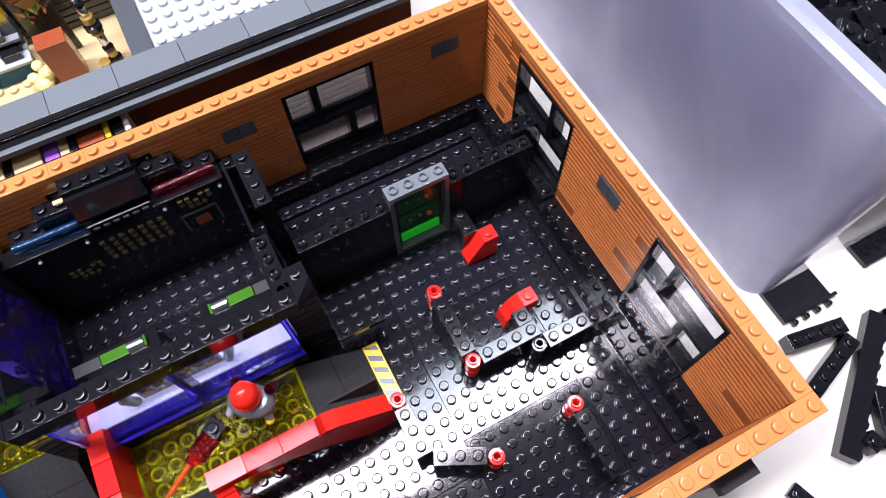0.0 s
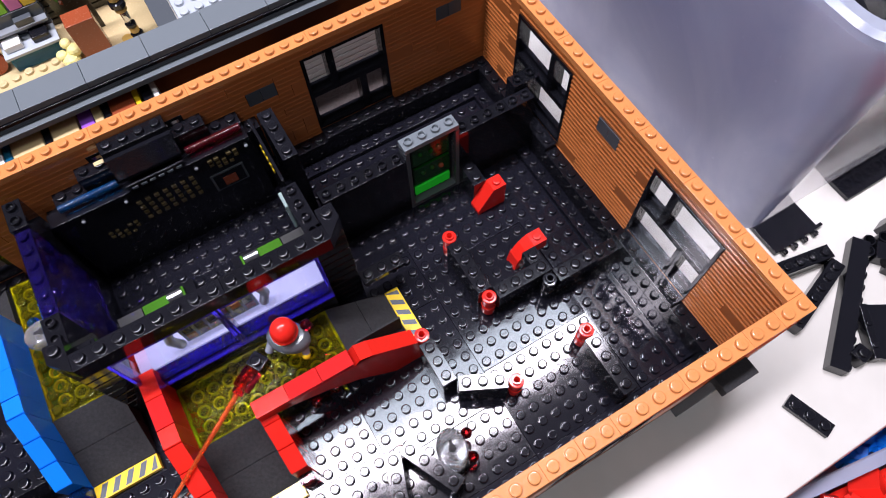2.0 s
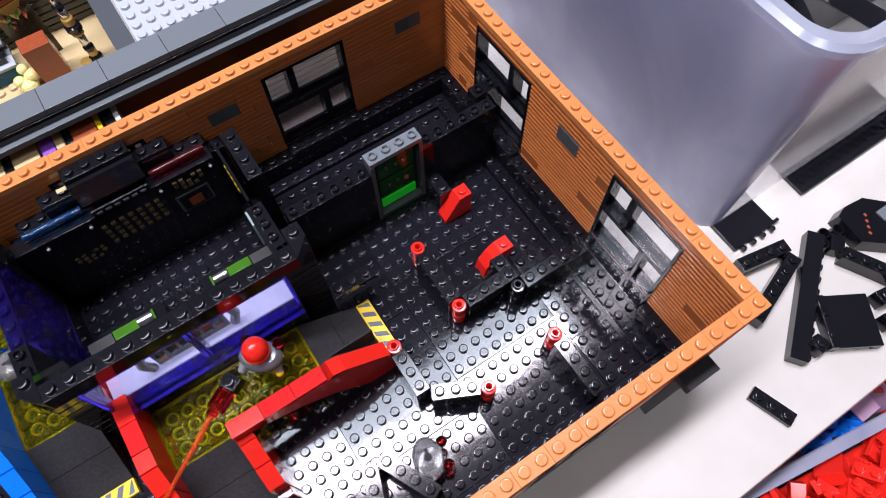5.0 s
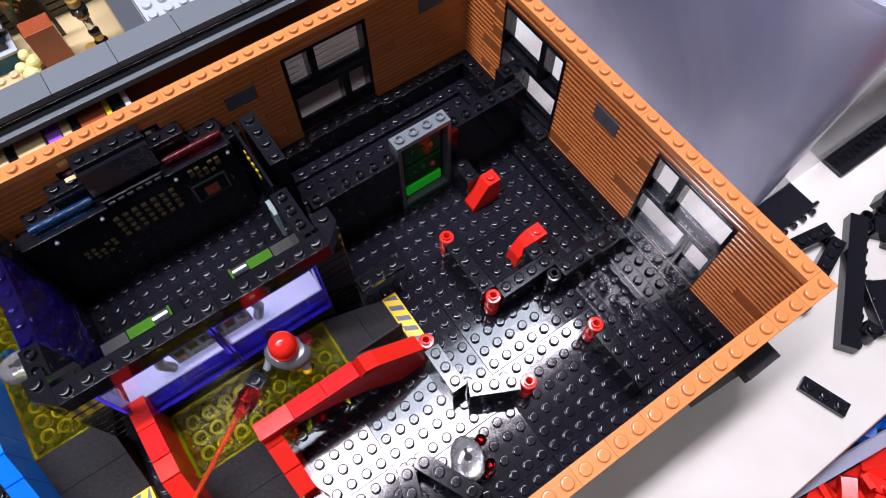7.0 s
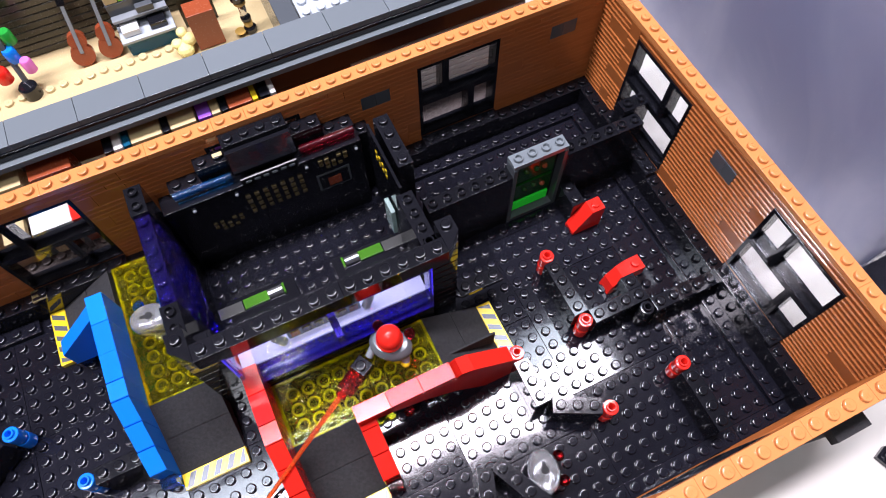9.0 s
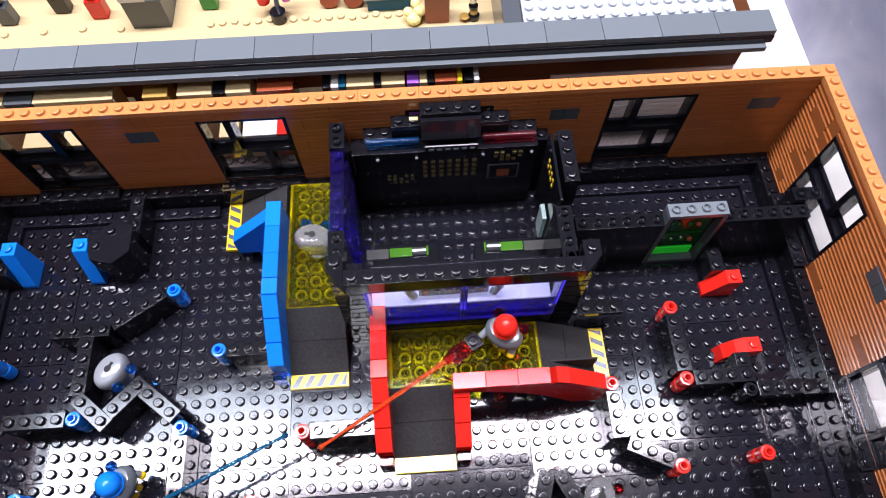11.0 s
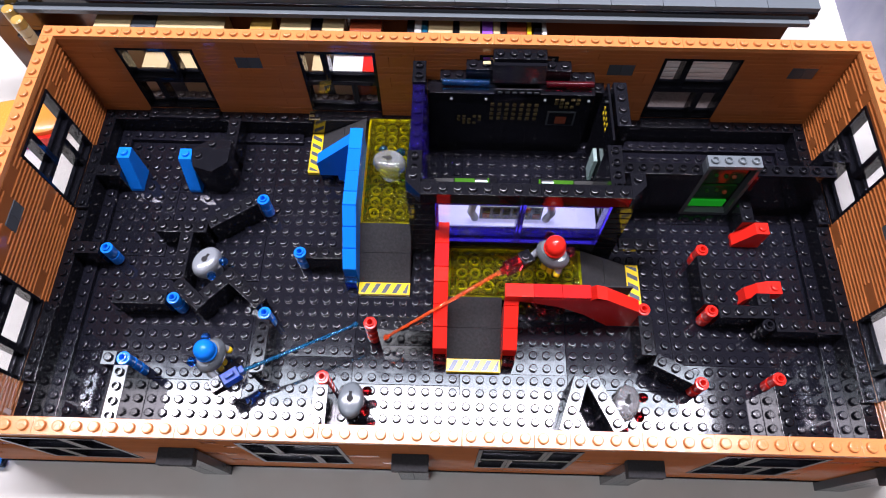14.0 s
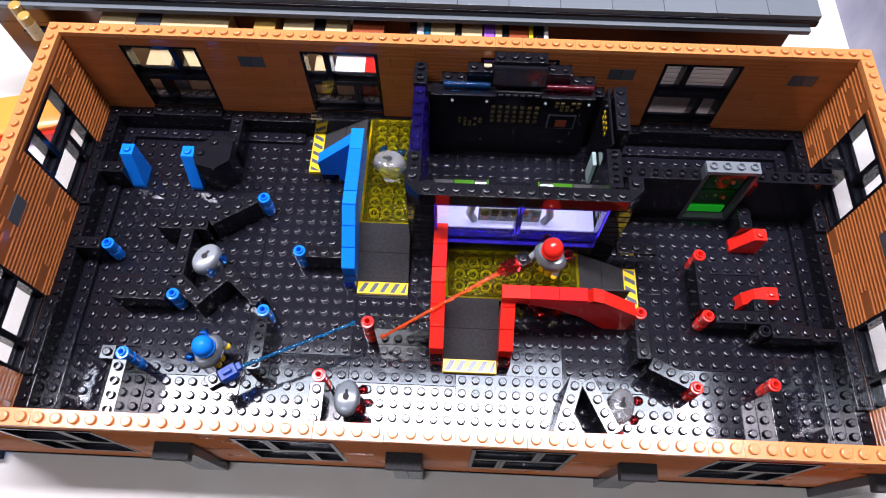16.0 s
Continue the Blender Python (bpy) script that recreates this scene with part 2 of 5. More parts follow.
# ---- mesh tools (studs across, millimetres up) ----
class Build:
    """Collects vertices and faces with a material slot each."""

    def __init__(self):
        self.v, self.f, self.m, self.mats, self.n = [], [], [], [], {}

    def slot(self, material):
        if material not in self.mats:
            self.mats.append(material)
        return self.mats.index(material)

    def poly(self, points, faces, material, move=None):
        base, s = len(self.v), self.slot(material)
        for p in points:
            p = Vector(p)
            self.v.append(tuple(move @ p) if move else tuple(p))
        for f in faces:
            self.f.append(tuple(base + i for i in f))
            self.m.append(s)
        return self

    def box(self, x0, x1, y0, y1, z0, z1, material, c=0.22, move=None):
        """A box with chamfered edges; x, y in studs, z and the chamfer in millimetres."""
        lo = (x0 * ST, y0 * ST, z0 * 0.001)
        hi = (x1 * ST, y1 * ST, z1 * 0.001)
        c = min(c * 0.001, min(b - a for a, b in zip(lo, hi)) * 0.3)
        pts, idx, base = [], {}, len(self.v)
        turn = move.to_3x3() if move else None
        for i in (0, 1):
            for j in (0, 1):
                for k in (0, 1):
                    for ax in range(3):
                        p = []
                        for a, side in enumerate((i, j, k)):
                            edge = hi[a] if side else lo[a]
                            p.append(edge if a == ax else edge + (-c if side else c))
                        idx[(i, j, k, ax)] = len(pts)
                        normal = Vector([(1.0 if (i, j, k)[ax] else -1.0) if q == ax else 0.0 for q in range(3)])
                        self.n[base + len(pts)] = turn @ normal if turn else normal
                        pts.append(p)
        faces = []
        for ax in range(3):
            o = [a for a in range(3) if a != ax]
            for s in (0, 1):
                ring = []
                for u, w in ((0, 0), (1, 0), (1, 1), (0, 1)):
                    key = [0, 0, 0]
                    key[ax], key[o[0]], key[o[1]] = s, u, w
                    ring.append(idx[(*key, ax)])
                if (s == 0) != (ax == 1):
                    ring.reverse()
                faces.append(ring)
            for u in (0, 1):
                for w in (0, 1):
                    a, b = [0, 0, 0], [0, 0, 0]
                    a[ax], b[ax] = 0, 1
                    for key in (a, b):
                        key[o[0]], key[o[1]] = u, w
                    ring = [idx[(*a, o[0])], idx[(*b, o[0])], idx[(*b, o[1])], idx[(*a, o[1])]]
                    flip = (u == w) != (ax == 1)
                    faces.append(ring[::-1] if flip else ring)
        for i in (0, 1):
            for j in (0, 1):
                for k in (0, 1):
                    ring = [idx[(i, j, k, 0)], idx[(i, j, k, 1)], idx[(i, j, k, 2)]]
                    faces.append(ring if (i + j + k) % 2 == 1 else ring[::-1])
        return self.poly(pts, faces, material, move)

    def turned(self, x, y, profile, material, seg=16, move=None, sx=1.0, sy=1.0, caps=True):
        """A shape turned about an upright axis at (x, y) in studs; profile: (radius, height) in millimetres, bottom first."""
        pts, faces = [], []
        for r, h in profile:
            for i in range(seg):
                a = 2 * math.pi * i / seg
                pts.append((x * ST + sx * r * 0.001 * math.cos(a), y * ST + sy * r * 0.001 * math.sin(a), h * 0.001))
        for k in range(len(profile) - 1):
            for i in range(seg):
                j = (i + 1) % seg
                faces.append((k * seg + i, k * seg + j, (k + 1) * seg + j, (k + 1) * seg + i))
        if caps:
            # caps have their own corners, so that they stay flat
            turn = move.to_3x3() if move else None
            for first, up in ((0, -1.0), ((len(profile) - 1) * seg, 1.0)):
                start = len(pts)
                for i in range(seg):
                    normal = Vector((0, 0, up))
                    self.n[len(self.v) + len(pts)] = turn @ normal if turn else normal
                    pts.append(pts[first + i])
                ring = tuple(range(start, start + seg))
                faces.append(ring if up > 0 else ring[::-1])
        return self.poly(pts, faces, material, move)

    def stud(self, x, y, z, material, seg=14, move=None, mark=True):
        """A stud with a rounded rim, a barely domed top and worn raised lettering reduced to bars."""
        base = len(self.v)
        prof = [(2.46, z - 0.03), (2.42, z + 1.3), (2.35, z + 1.58), (2.1, z + 1.77), (1.74, z + 1.85)]
        turn = move.to_3x3() if move else None
        self.turned(x, y, prof, material, seg, move)
        for k, tilt in ((2, 50.0), (3, 17.0), (4, 2.0)):
            for i in range(seg):
                a = 2 * math.pi * i / seg
                q = math.sin(radians(tilt))
                normal = Vector((q * math.cos(a), q * math.sin(a), math.cos(radians(tilt))))
                self.n[base + k * seg + i] = turn @ normal if turn else normal
        if mark:
            for u in (-0.115, 0.0, 0.115):
                self.box(x + u - 0.045, x + u + 0.045, y - 0.1, y + 0.1, z + 1.75, z + 1.96, material, 0.07, move)
        return self

    def ring_stud(self, x, y, z, material, seg=16, move=None):
        """An open stud, as on a technic brick or a round brick."""
        return self.turned(x, y, [(2.42, z - 0.05), (2.42, z + 1.65), (2.3, z + 1.8), (1.72, z + 1.8), (1.62, z + 1.6), (1.6, z - 7.0)], material, seg, move)

    def prism(self, outline, axis, a, b, material, move=None):
        """An outline extruded along x or y (studs); the outline is (other axis in studs, height in millimetres)."""
        pts = []
        for s in (a, b):
            for u, h in outline:
                pts.append((s * ST, u * ST, h * 0.001) if axis == "x" else (u * ST, s * ST, h * 0.001))
        n = len(outline)
        faces = [tuple(range(n))[::-1], tuple(range(n, 2 * n))]
        faces += [(i, (i + 1) % n, n + (i + 1) % n, n + i) for i in range(n)]
        area = sum(outline[i][0] * outline[(i + 1) % n][1] - outline[(i + 1) % n][0] * outline[i][1] for i in range(n))
        if (area < 0) != (axis == "y"):
            faces = [f[::-1] for f in faces]
        return self.poly(pts, faces, material, move)

    def ball(self, x, y, z, r, material, seg=16, rings=10, move=None, sx=1.0, sy=1.0, sz=1.0):
        prof = [(max(r * math.sin(math.pi * k / rings), 0.02), z - sz * r * math.cos(math.pi * k / rings)) for k in range(rings + 1)]
        return self.turned(x, y, prof, material, seg, move, sx, sy)

    def rod(self, p, q, r, material, seg=10, r2=None):
        """A rod from p to q (studs, studs, mm)."""
        a = Vector((p[0] * ST, p[1] * ST, p[2] * 0.001))
        b = Vector((q[0] * ST, q[1] * ST, q[2] * 0.001))
        m = Matrix.Translation(a) @ (b - a).to_track_quat("Z", "Y").to_matrix().to_4x4()
        return self.turned(0, 0, [(r, 0), (r2 or r, (b - a).length * 1000)], material, seg, m)

    def mesh(self, name, smooth=False):
        me = bpy.data.meshes.new(name)
        me.from_pydata(self.v, [], self.f)
        for mat in self.mats:
            me.materials.append(mat)
        me.polygons.foreach_set("material_index", self.m)
        if smooth:
            me.polygons.foreach_set("use_smooth", [True] * len(self.f))
            me.set_sharp_from_angle(angle=radians(38))
        me.update()
        if self.n:
            # box faces stay flat and their chamfers read as rounded edges
            corners = [tuple(x.vector) for x in me.corner_normals]
            for k, loop in enumerate(me.loops):
                if loop.vertex_index in self.n:
                    corners[k] = tuple(self.n[loop.vertex_index])
            me.normals_split_custom_set(corners)
        return me


def thing(name, label, category, group="", at=None, kind=""):
    ob = new(name)
    if at is not None:
        ob.matrix_world = at
    return tagged(ob, label, category, group, kind)


def part(name, b, parent, label="", smooth=True, at=None, kind=""):
    ob = new(name, b.mesh(name, smooth) if isinstance(b, Build) else b)
    ob.parent = parent
    if at is not None:
        ob.matrix_basis = at
    return tagged(ob, label, kind=kind)


def solid(name, b, label, category, group="", at=None, kind="", smooth=True):
    """A thing that is one mesh."""
    ob = new(name, b.mesh(name, smooth))
    if at is not None:
        ob.matrix_world = at
    return tagged(ob, label, category, group, kind)


MESHES = {}


def brick_mesh(nx, ny, height, material, studs=True, open_studs=False, chamfer=0.22):
    """Shared mesh of a brick with its corner at the origin."""
    key = (nx, ny, height, material.name, studs, open_studs, chamfer)
    if key not in MESHES:
        b = Build().box(0, nx, 0, ny, 0, height, material, chamfer)
        if studs:
            for i in range(nx):
                for j in range(ny):
                    if open_studs:
                        b.ring_stud(i + 0.5, j + 0.5, height, material)
                    else:
                        b.stud(i + 0.5, j + 0.5, height, material)
        MESHES[key] = b.mesh("brick", True)
    return MESHES[key]


def at(x, y, z, turn=0.0):
    return pose(x * ST, y * ST, z * 0.001, 0, 0, turn)


# ---- the room and the table ----
TABLE_Z = -6.4
b = Build().box(-140, 130, -7.75, 120, TABLE_Z - 24, TABLE_Z, TABLE_WHITE, 1.5)
solid("table", b, "white smooth table top the toy buildings stand on", "table", kind="structure")
b = Build().box(-300, 300, -300, 300, -770, -740, ROOM_FLOOR)
solid("floor", b, "dark carpeted room floor below the table", "floor", kind="structure")
for nm, box in (("wall_north", (-300, 300, 300, 306)), ("wall_south", (-300, 300, -306, -300)), ("wall_east", (300, 306, -300, 300)), ("wall_west", (-306, -300, -300, 300))):
    solid(nm, Build().box(*box, -740, 2200, ROOM_PAINT), "plain light grey room wall", "wall", kind="structure")
solid("ceiling", Build().box(-306, 306, -306, 306, 2200, 2230, ROOM_PAINT), "plain light grey ceiling", "ceiling", kind="structure")

# ---- floor of the toy building: studded plates ----
W, D = 62, 30
WALL_TOP = 86.4
floor_ob = thing("arena_floor", "black studded plates fitted together as a shiny floor", "floor", kind="structure")
solid("base_slab", Build().box(0, W, 0, D, TABLE_Z, -PL - 0.02, BLACK), "black base plate under the toy building", "base", kind="structure")
rng = random.Random(7)
PATCH = {}
xs = [1, 8, 16, 24, 32, 40, 48, 56, 61]
for ci in range(len(xs) - 1):
    ys = [1, 2, 6, 14, 22, 29] if ci % 2 else [1, 2, 8, 16, 20, 29]
    if ci == 4:
        ys = [1, 2, 7, 16, 24, 29]
    for ri in range(len(ys) - 1):
        nx, ny = xs[ci + 1] - xs[ci], ys[ri + 1] - ys[ri]
        key = (nx, ny)
        if key not in PATCH:
            b = Build().box(0.006, nx - 0.006, 0.006, ny - 0.006, -PL, 0, FLOOR_BLACK, 0.15)
            for i in range(nx):
                for j in range(ny):
                    b.stud(i + 0.5, j + 0.5, 0, FLOOR_BLACK, 14)
            PATCH[key] = b.mesh("floor_plate", True)
        tilt = pose(0, 0, 0, rng.uniform(-0.7, 0.7), rng.uniform(-0.6, 0.6), 0)
        mid = at(xs[ci] + nx / 2, ys[ri] + ny / 2, rng.uniform(-0.05, 0.05))
        part("floor_plate", PATCH[key], floor_ob, at=mid @ tilt @ at(-nx / 2, -ny / 2, 0))

# ---- walls of the toy building ----
SILL, HEAD = 19.2, 76.8
BACK_WINDOWS = [(5, 11), (19, 25), (33, 39), (47, 53)]
SIDE_WINDOWS = [(5, 11), (19, 25)]
LENGTHS = [8, 6, 6, 4, 4, 3, 2]


def course_mesh(n, material, rows=1, s=0.05):
    """A wall piece with a slight draft and a rounded upper edge that catches the light."""
    key = ("course", n, material.name, rows, s)
    if key not in MESHES:
        h, e = PL * rows, 0.012
        half = [(1 - s, 0), (1, h - 0.7), (1 - 0.2 * s, h - 0.38), (1 - 0.75 * s, h - 0.12), (1 - 1.9 * s, h)]
        outline = half + [(1 - u, z) for u, z in half[::-1]]
        MESHES[key] = Build().prism(outline, "x", e, n - e, material).mesh("wall_plate", False)
    return MESHES[key]


def wall(name, label, length, place, windows, greys, seed):
    """A wall one stud thick laid in courses of plates along its own x, with window openings and grey inlays."""
    ob = thing(name, label, "wall", at=place, kind="structure")
    r = random.Random(seed)
    taken = [[False] * length for k in range(26)]
    for k in range(26):
        z = k * PL
        for x in range(length):
            if SILL <= z + 0.01 < HEAD and any(a <= x < e for a, e in windows):
                taken[k][x] = True
            if 60.7 < z < 70 and any(g <= x < g + 2 for g in greys):
                taken[k][x] = True
    for k in range(26):
        x = 0
        while x < length:
            if taken[k][x]:
                x += 1
                continue
            room = 1
            while x + room < length and not taken[k][x + room]:
                room += 1
            n, rows = min(r.choice(LENGTHS), room), 1
            if k < 24 and r.random() < 0.10:
                m = min(r.choice([1, 2, 2]), room)
                if not any(taken[kk][xx] for kk in (k + 1, k + 2) for xx in range(x, x + m)):
                    n, rows = m, 3
            for kk in range(k, k + rows):
                for xx in range(x, x + n):
                    taken[kk][xx] = True
            part("wall_plate", course_mesh(n, ORANGE, rows, 0.014 if name == "wall_back" else 0.08), ob, at=at(x, 0, k * PL))
            x += n
    for g in greys:
        for i in (0, 1):
            part("inlay", brick_mesh(1, 1, BR, DARK_GREY, False), ob, "dark grey inlay", at=at(g + i, 0, 60.8))
    x = 0
    while x < length:
        n = min(r.choice([4, 4, 4, 6, 2]), length - x)
        part("top_plate", brick_mesh(n, 1, PL, RING_ORANGE), ob, "orange plate with studs", at=at(x, 0, WALL_TOP - PL))
        x += n
    return ob


LABEL = "dark orange wall of stacked thin plates with an orange studded top"
wall("wall_back", LABEL, W, at(0, 29, 0), BACK_WINDOWS, [14, 43, 57], 11)
wall("wall_front", LABEL, W, at(0, 0, 0), BACK_WINDOWS, [], 12)
wall("wall_right", LABEL, 28, at(62, 1, 0, 90), [(a - 1, c - 1) for a, c in SIDE_WINDOWS], [13], 13)
wall("wall_left", LABEL, 28, at(1, 1, 0, 90), [(a - 1, c - 1) for a, c in SIDE_WINDOWS], [13], 14)


def window(name, place, wide_first):
    """A black window, six studs wide and six bricks high, of four sashes; wide_first: the upper left sash is the wide one."""
    ob = thing(name, "black four-sash toy window with clear panes", "window", at=place, kind="structure")
    fr = Build()
    sashes = []
    for row, (z0, z1) in enumerate(((0, 28.8), (28.8, 57.6))):
        wide = wide_first if row else not wide_first
        sashes += [(0, 4 if wide else 2, z0, z1), (4 if wide else 2, 6, z0, z1)]
    for x0, x1, z0, z1 in sashes:
        t = 0.26
        fr.box(x0, x0 + t, -0.01, 1.01, z0, z1, BLACK)
        fr.box(x1 - t, x1, -0.01, 1.01, z0, z1, BLACK)
        fr.box(x0 + t, x1 - t, -0.01, 1.01, z0, z0 + 2.0, BLACK)
        fr.box(x0 + t, x1 - t, -0.01, 1.01, z1 - 2.0, z1, BLACK)
        fr.box(x0 + t, x1 - t, 0.42, 0.55, z0 + 2.0, z0 + 4.6, BLACK)
    part("window_frame", fr, ob)
    for x0, x1, z0, z1 in sashes:
        p = part("pane", Build().box(x0 + 0.26, x1 - 0.26, 0.46, 0.54, z0 + 2, z1 - 2, GLASS, 0.05), ob)
        p.visible_shadow = False
    return ob


n = 0
for (x0, _), first in zip(BACK_WINDOWS, (True, False, True, False)):
    n += 1
    window("window_%d" % n, at(x0, 29, SILL), first)
for (x0, _), first in zip(BACK_WINDOWS, (False, True, False, True)):
    n += 1
    window("window_%d" % n, at(x0, 0, SILL), not first)
for xw in (62, 1):
    for (y0, _), first in zip(SIDE_WINDOWS, (True, False)):
        n += 1
        window("window_%d" % n, at(xw, y0, SILL, 90), first)

# grey pilasters outside the front wall
for x in (14, 28, 42, 57):
    ob = thing("pilaster", "grey pilaster with a black cap on the outer wall", "pilaster", "pilasters")
    part("shaft", Build().box(x, x + 1, -0.55, -0.005, TABLE_Z, 54, DARK_GREY), ob)
    part("shaft", Build().box(x + 1, x + 2, -0.55, -0.005, TABLE_Z, 54, DARK_GREY), ob)
    part("cap", Build().box(x - 0.1, x + 2.1, -1.0, -0.005, 54, 60, MATTE_BLACK), ob, "black cap")

# ledges along the foot of the walls
LEDGE = 16.0
for nm, (x, y, nx, ny) in {"back": (1, 28, 60, 1), "left": (1, 1, 1, 27), "right": (60, 1, 1, 27)}.items():
    ob = thing("ledge_" + nm, "black studded ledge along the foot of the wall", "ledge", kind="structure")
    length = max(nx, ny)
    s = 0
    k = 0
    while s < length:
        step = min((6, 8, 4)[k % 3], length - s)
        k += 1
        px, py = (x + s, y) if nx > ny else (x, y + s)
        mx, my = (step, 1) if nx > ny else (1, step)
        part("ledge_brick", brick_mesh(mx, my, LEDGE, BLACK), ob, at=at(px, py, 0))
        s += step
    if nx > ny:
        spots = [(a, y, 6, 1) for a, c in BACK_WINDOWS]
    else:
        spots = [(x, a, 1, 6) for a, c in SIDE_WINDOWS]
    for px, py, mx, my in spots:
        part("ledge_plate", brick_mesh(mx, my, PL, BLACK), ob, at=at(px, py, LEDGE + 0.02))
for nm, (x, y, nx, ny) in {"back": (2, 27, 16, 1), "rear": (44, 27, 16, 1), "left": (2, 2, 1, 25), "right": (59, 2, 1, 25)}.items():
    ob = thing("border_" + nm, "black studded border strip on the floor", "border", kind="structure")
    length = max(nx, ny)
    s = 0
    while s < length:
        step = min(8, length - s)
        px, py = (x + s, y) if nx > ny else (x, y + s)
        mx, my = (step, 1) if nx > ny else (1, step)
        part("border_plate", brick_mesh(mx, my, PL, FLOOR_BLACK), ob, at=at(px, py, 0.05))
        s += step

# ---- neighbouring toy building behind ----
nb = thing("neighbour_building", "dark brown toy building with a grey tiled parapet", "toy building")
part("wall", Build().box(-8, 58, 34, 35, 52, 75, BROWN), nb, "dark brown wall")
for x0, x1 in ((-8, 2), (13, 17), (27, 44)):
    part("wall", Build().box(x0, x1, 34, 35, TABLE_Z, 51.98, BROWN), nb, "dark brown wall")
for x0, x1, m in ((2, 5, TAN), (5, 7, DARK_GREY), (7, 12.6, TAN), (14.6, 16.4, GOLD), (17, 19.5, TAN), (19.5, 20.4, BLACK), (20.4, 22.2, TAN), (22.6, 25.2, RUST), (27.2, 27.8, BLACK), (27.8, 28.4, WHITE), (28.4, 28.9, T_TEAL),
                  (28.9, 30.9, TAN), (30.9, 31.4, BLACK), (31.4, 33.1, TAN), (33.2, 34.1, PURPLE), (34.1, 34.7, TAN), (34.7, 35.2, BLACK), (35.2, 36.8, RUST), (36.8, 37.2, YELLOW), (37.3, 38.0, BLACK), (38.0, 38.4, WHITE)):
    part("shop_front", Build().box(x0 + 0.02, x1 - 0.02, 32.25, 33.98, TABLE_Z, 67.8, m, 0.4), nb)
# invented ledges in the lamp's reach, standing in for the bright shop interior
for x0, x1, m in ((5.2, 7.3, TAN), (8.0, 10.2, TAN), (19.3, 20.7, TAN), (21.0, 23.5, WHITE), (23.5, 24.6, RED)):
    part("awning", Build().box(x0, x1, 30.55, 32.23, 42, 46, m, 0.4), nb)
for k in range(10):
    part("slat", Build().box(44, 58, 34.0, 34.4, 6 + k * 4.6, 9.8 + k * 4.6, WHITE, 0.4), nb, "white slat")
part("wall", Build().box(44, 58, 34.45, 35, TABLE_Z, 51.98, DARK_GREY), nb, "dark backing wall")
part("wall", Build().box(57, 58, 35.2, 70, TABLE_Z, 83, BROWN), nb, "dark brown wall")
walk_b = Build().box(-8, 60, 30.4, 33.6, TABLE_Z, 5, PAVING)
for i in range(68):
    for j in range(3):
        if i < 50:
            walk_b.stud(-7.5 + i, 30.9 + j, 5, PAVING, 10, mark=False)
solid("pavement", walk_b, "pale grey studded strip between the two toy buildings", "pavement", kind="structure")
part("eave", Build().box(-9, 58.6, 32.6, 35.2, 75, 78.4, MID_GREY), nb, "grey moulding")
part("eave", Build().box(-9, 59, 33.0, 35.2, 78.5, 83.3, BLACK), nb, "black moulding")
tile = Build().box(0.01, 3.99, 0, 2, 83.4, 87, MID_GREY).mesh("parapet_tile", False)
for i in range(17):
    part("parapet_tile", tile, nb, at=at(-9 + 4 * i, 33.1, 0))
part("interior_floor", Build().box(-8, 41, 35.2, 46, 46, 50, TAN), nb, "tan floor inside")
for k in range(16):
    part("slat", Build().box(17, 40.3, 44.6, 45, 50.1 + k * 4.4, 54.2 + k * 4.4, SLAT_BROWN, 0.5), nb, "dark olive slat")
part("inner_wall", Build().box(40.3, 41.6, 35.2, 46, 50.1, 84, DARK_GREY), nb, "dark grey inner wall")
part("back_wall", Build().box(-8, 41, 45.05, 46, 50.1, 121, BROWN), nb, "dark brown back wall")
roof = Build().box(41.7, 56.9, 35.3, 60, 78, 84, LIGHT_GREY)
for i in range(15):
    for j in range(20):
        roof.stud(42.2 + i, 35.7 + j, 84, LIGHT_GREY, 10, mark=False)
part("roof_plate", roof, nb, "light grey studded roof plate")

# ---- raised walkways, ramps and their guard walls ----
DECK = 22.4


def deck(name, label, x0, x1, y0, y1):
    ob = thing(name, label, "platform")
    b = Build().box(x0, x1, y0, y1, DECK - 1.2, DECK, T_YELLOW, 0.2)
    for i in range(x1 - x0):
        for j in range(y1 - y0):
            b.stud(x0 + i + 0.5, y0 + j + 0.5, DECK, T_YELLOW, 14, mark=False)
    for i in range(x1 - x0 - 1):
        for j in range(y1 - y0 - 1):
            b.turned(x0 + i + 1, y0 + j + 1, [(3.25, DECK - PL), (3.25, DECK - 1.3), (2.4, DECK - 1.3), (2.4, DECK - PL)], T_YELLOW_RING, 18, caps=False)
    for box in ((x0, x0 + 0.15, y0, y1), (x1 - 0.15, x1, y0, y1), (x0 + 0.16, x1 - 0.16, y0, y0 + 0.15), (x0 + 0.16, x1 - 0.16, y1 - 0.15, y1)):
        b.box(*box, DECK - PL, DECK - 1.25, T_YELLOW_RING, 0.1)
    part("deck_plate", b, ob, "see-through yellow studded plate")
    for i in (x0 + 0.02, x1 - 1.02):
        for j in (y0 + 0.02, y1 - 1.0):
            part("support", Build().box(i, i + 1, j, j + 0.98, 0.5, DECK - PL - 0.05, MATTE_BLACK), ob, "black support brick")
    return ob


deck("front_deck", "see-through yellow studded platform before the booth", 31, 41, 12, 16)
# added black sheet that makes the space under the deck as dark as shade
part("shade_plate", Build().box(36, 44.9, 13.2, 13.35, 0.4, DECK - PL - 0.1, MATTE_BLACK), bpy.data.objects["front_deck"], "added black plate standing in for the shade below the deck")
deck("side_deck", "long see-through yellow studded platform beside the booth", 24, 28, 18, 28)


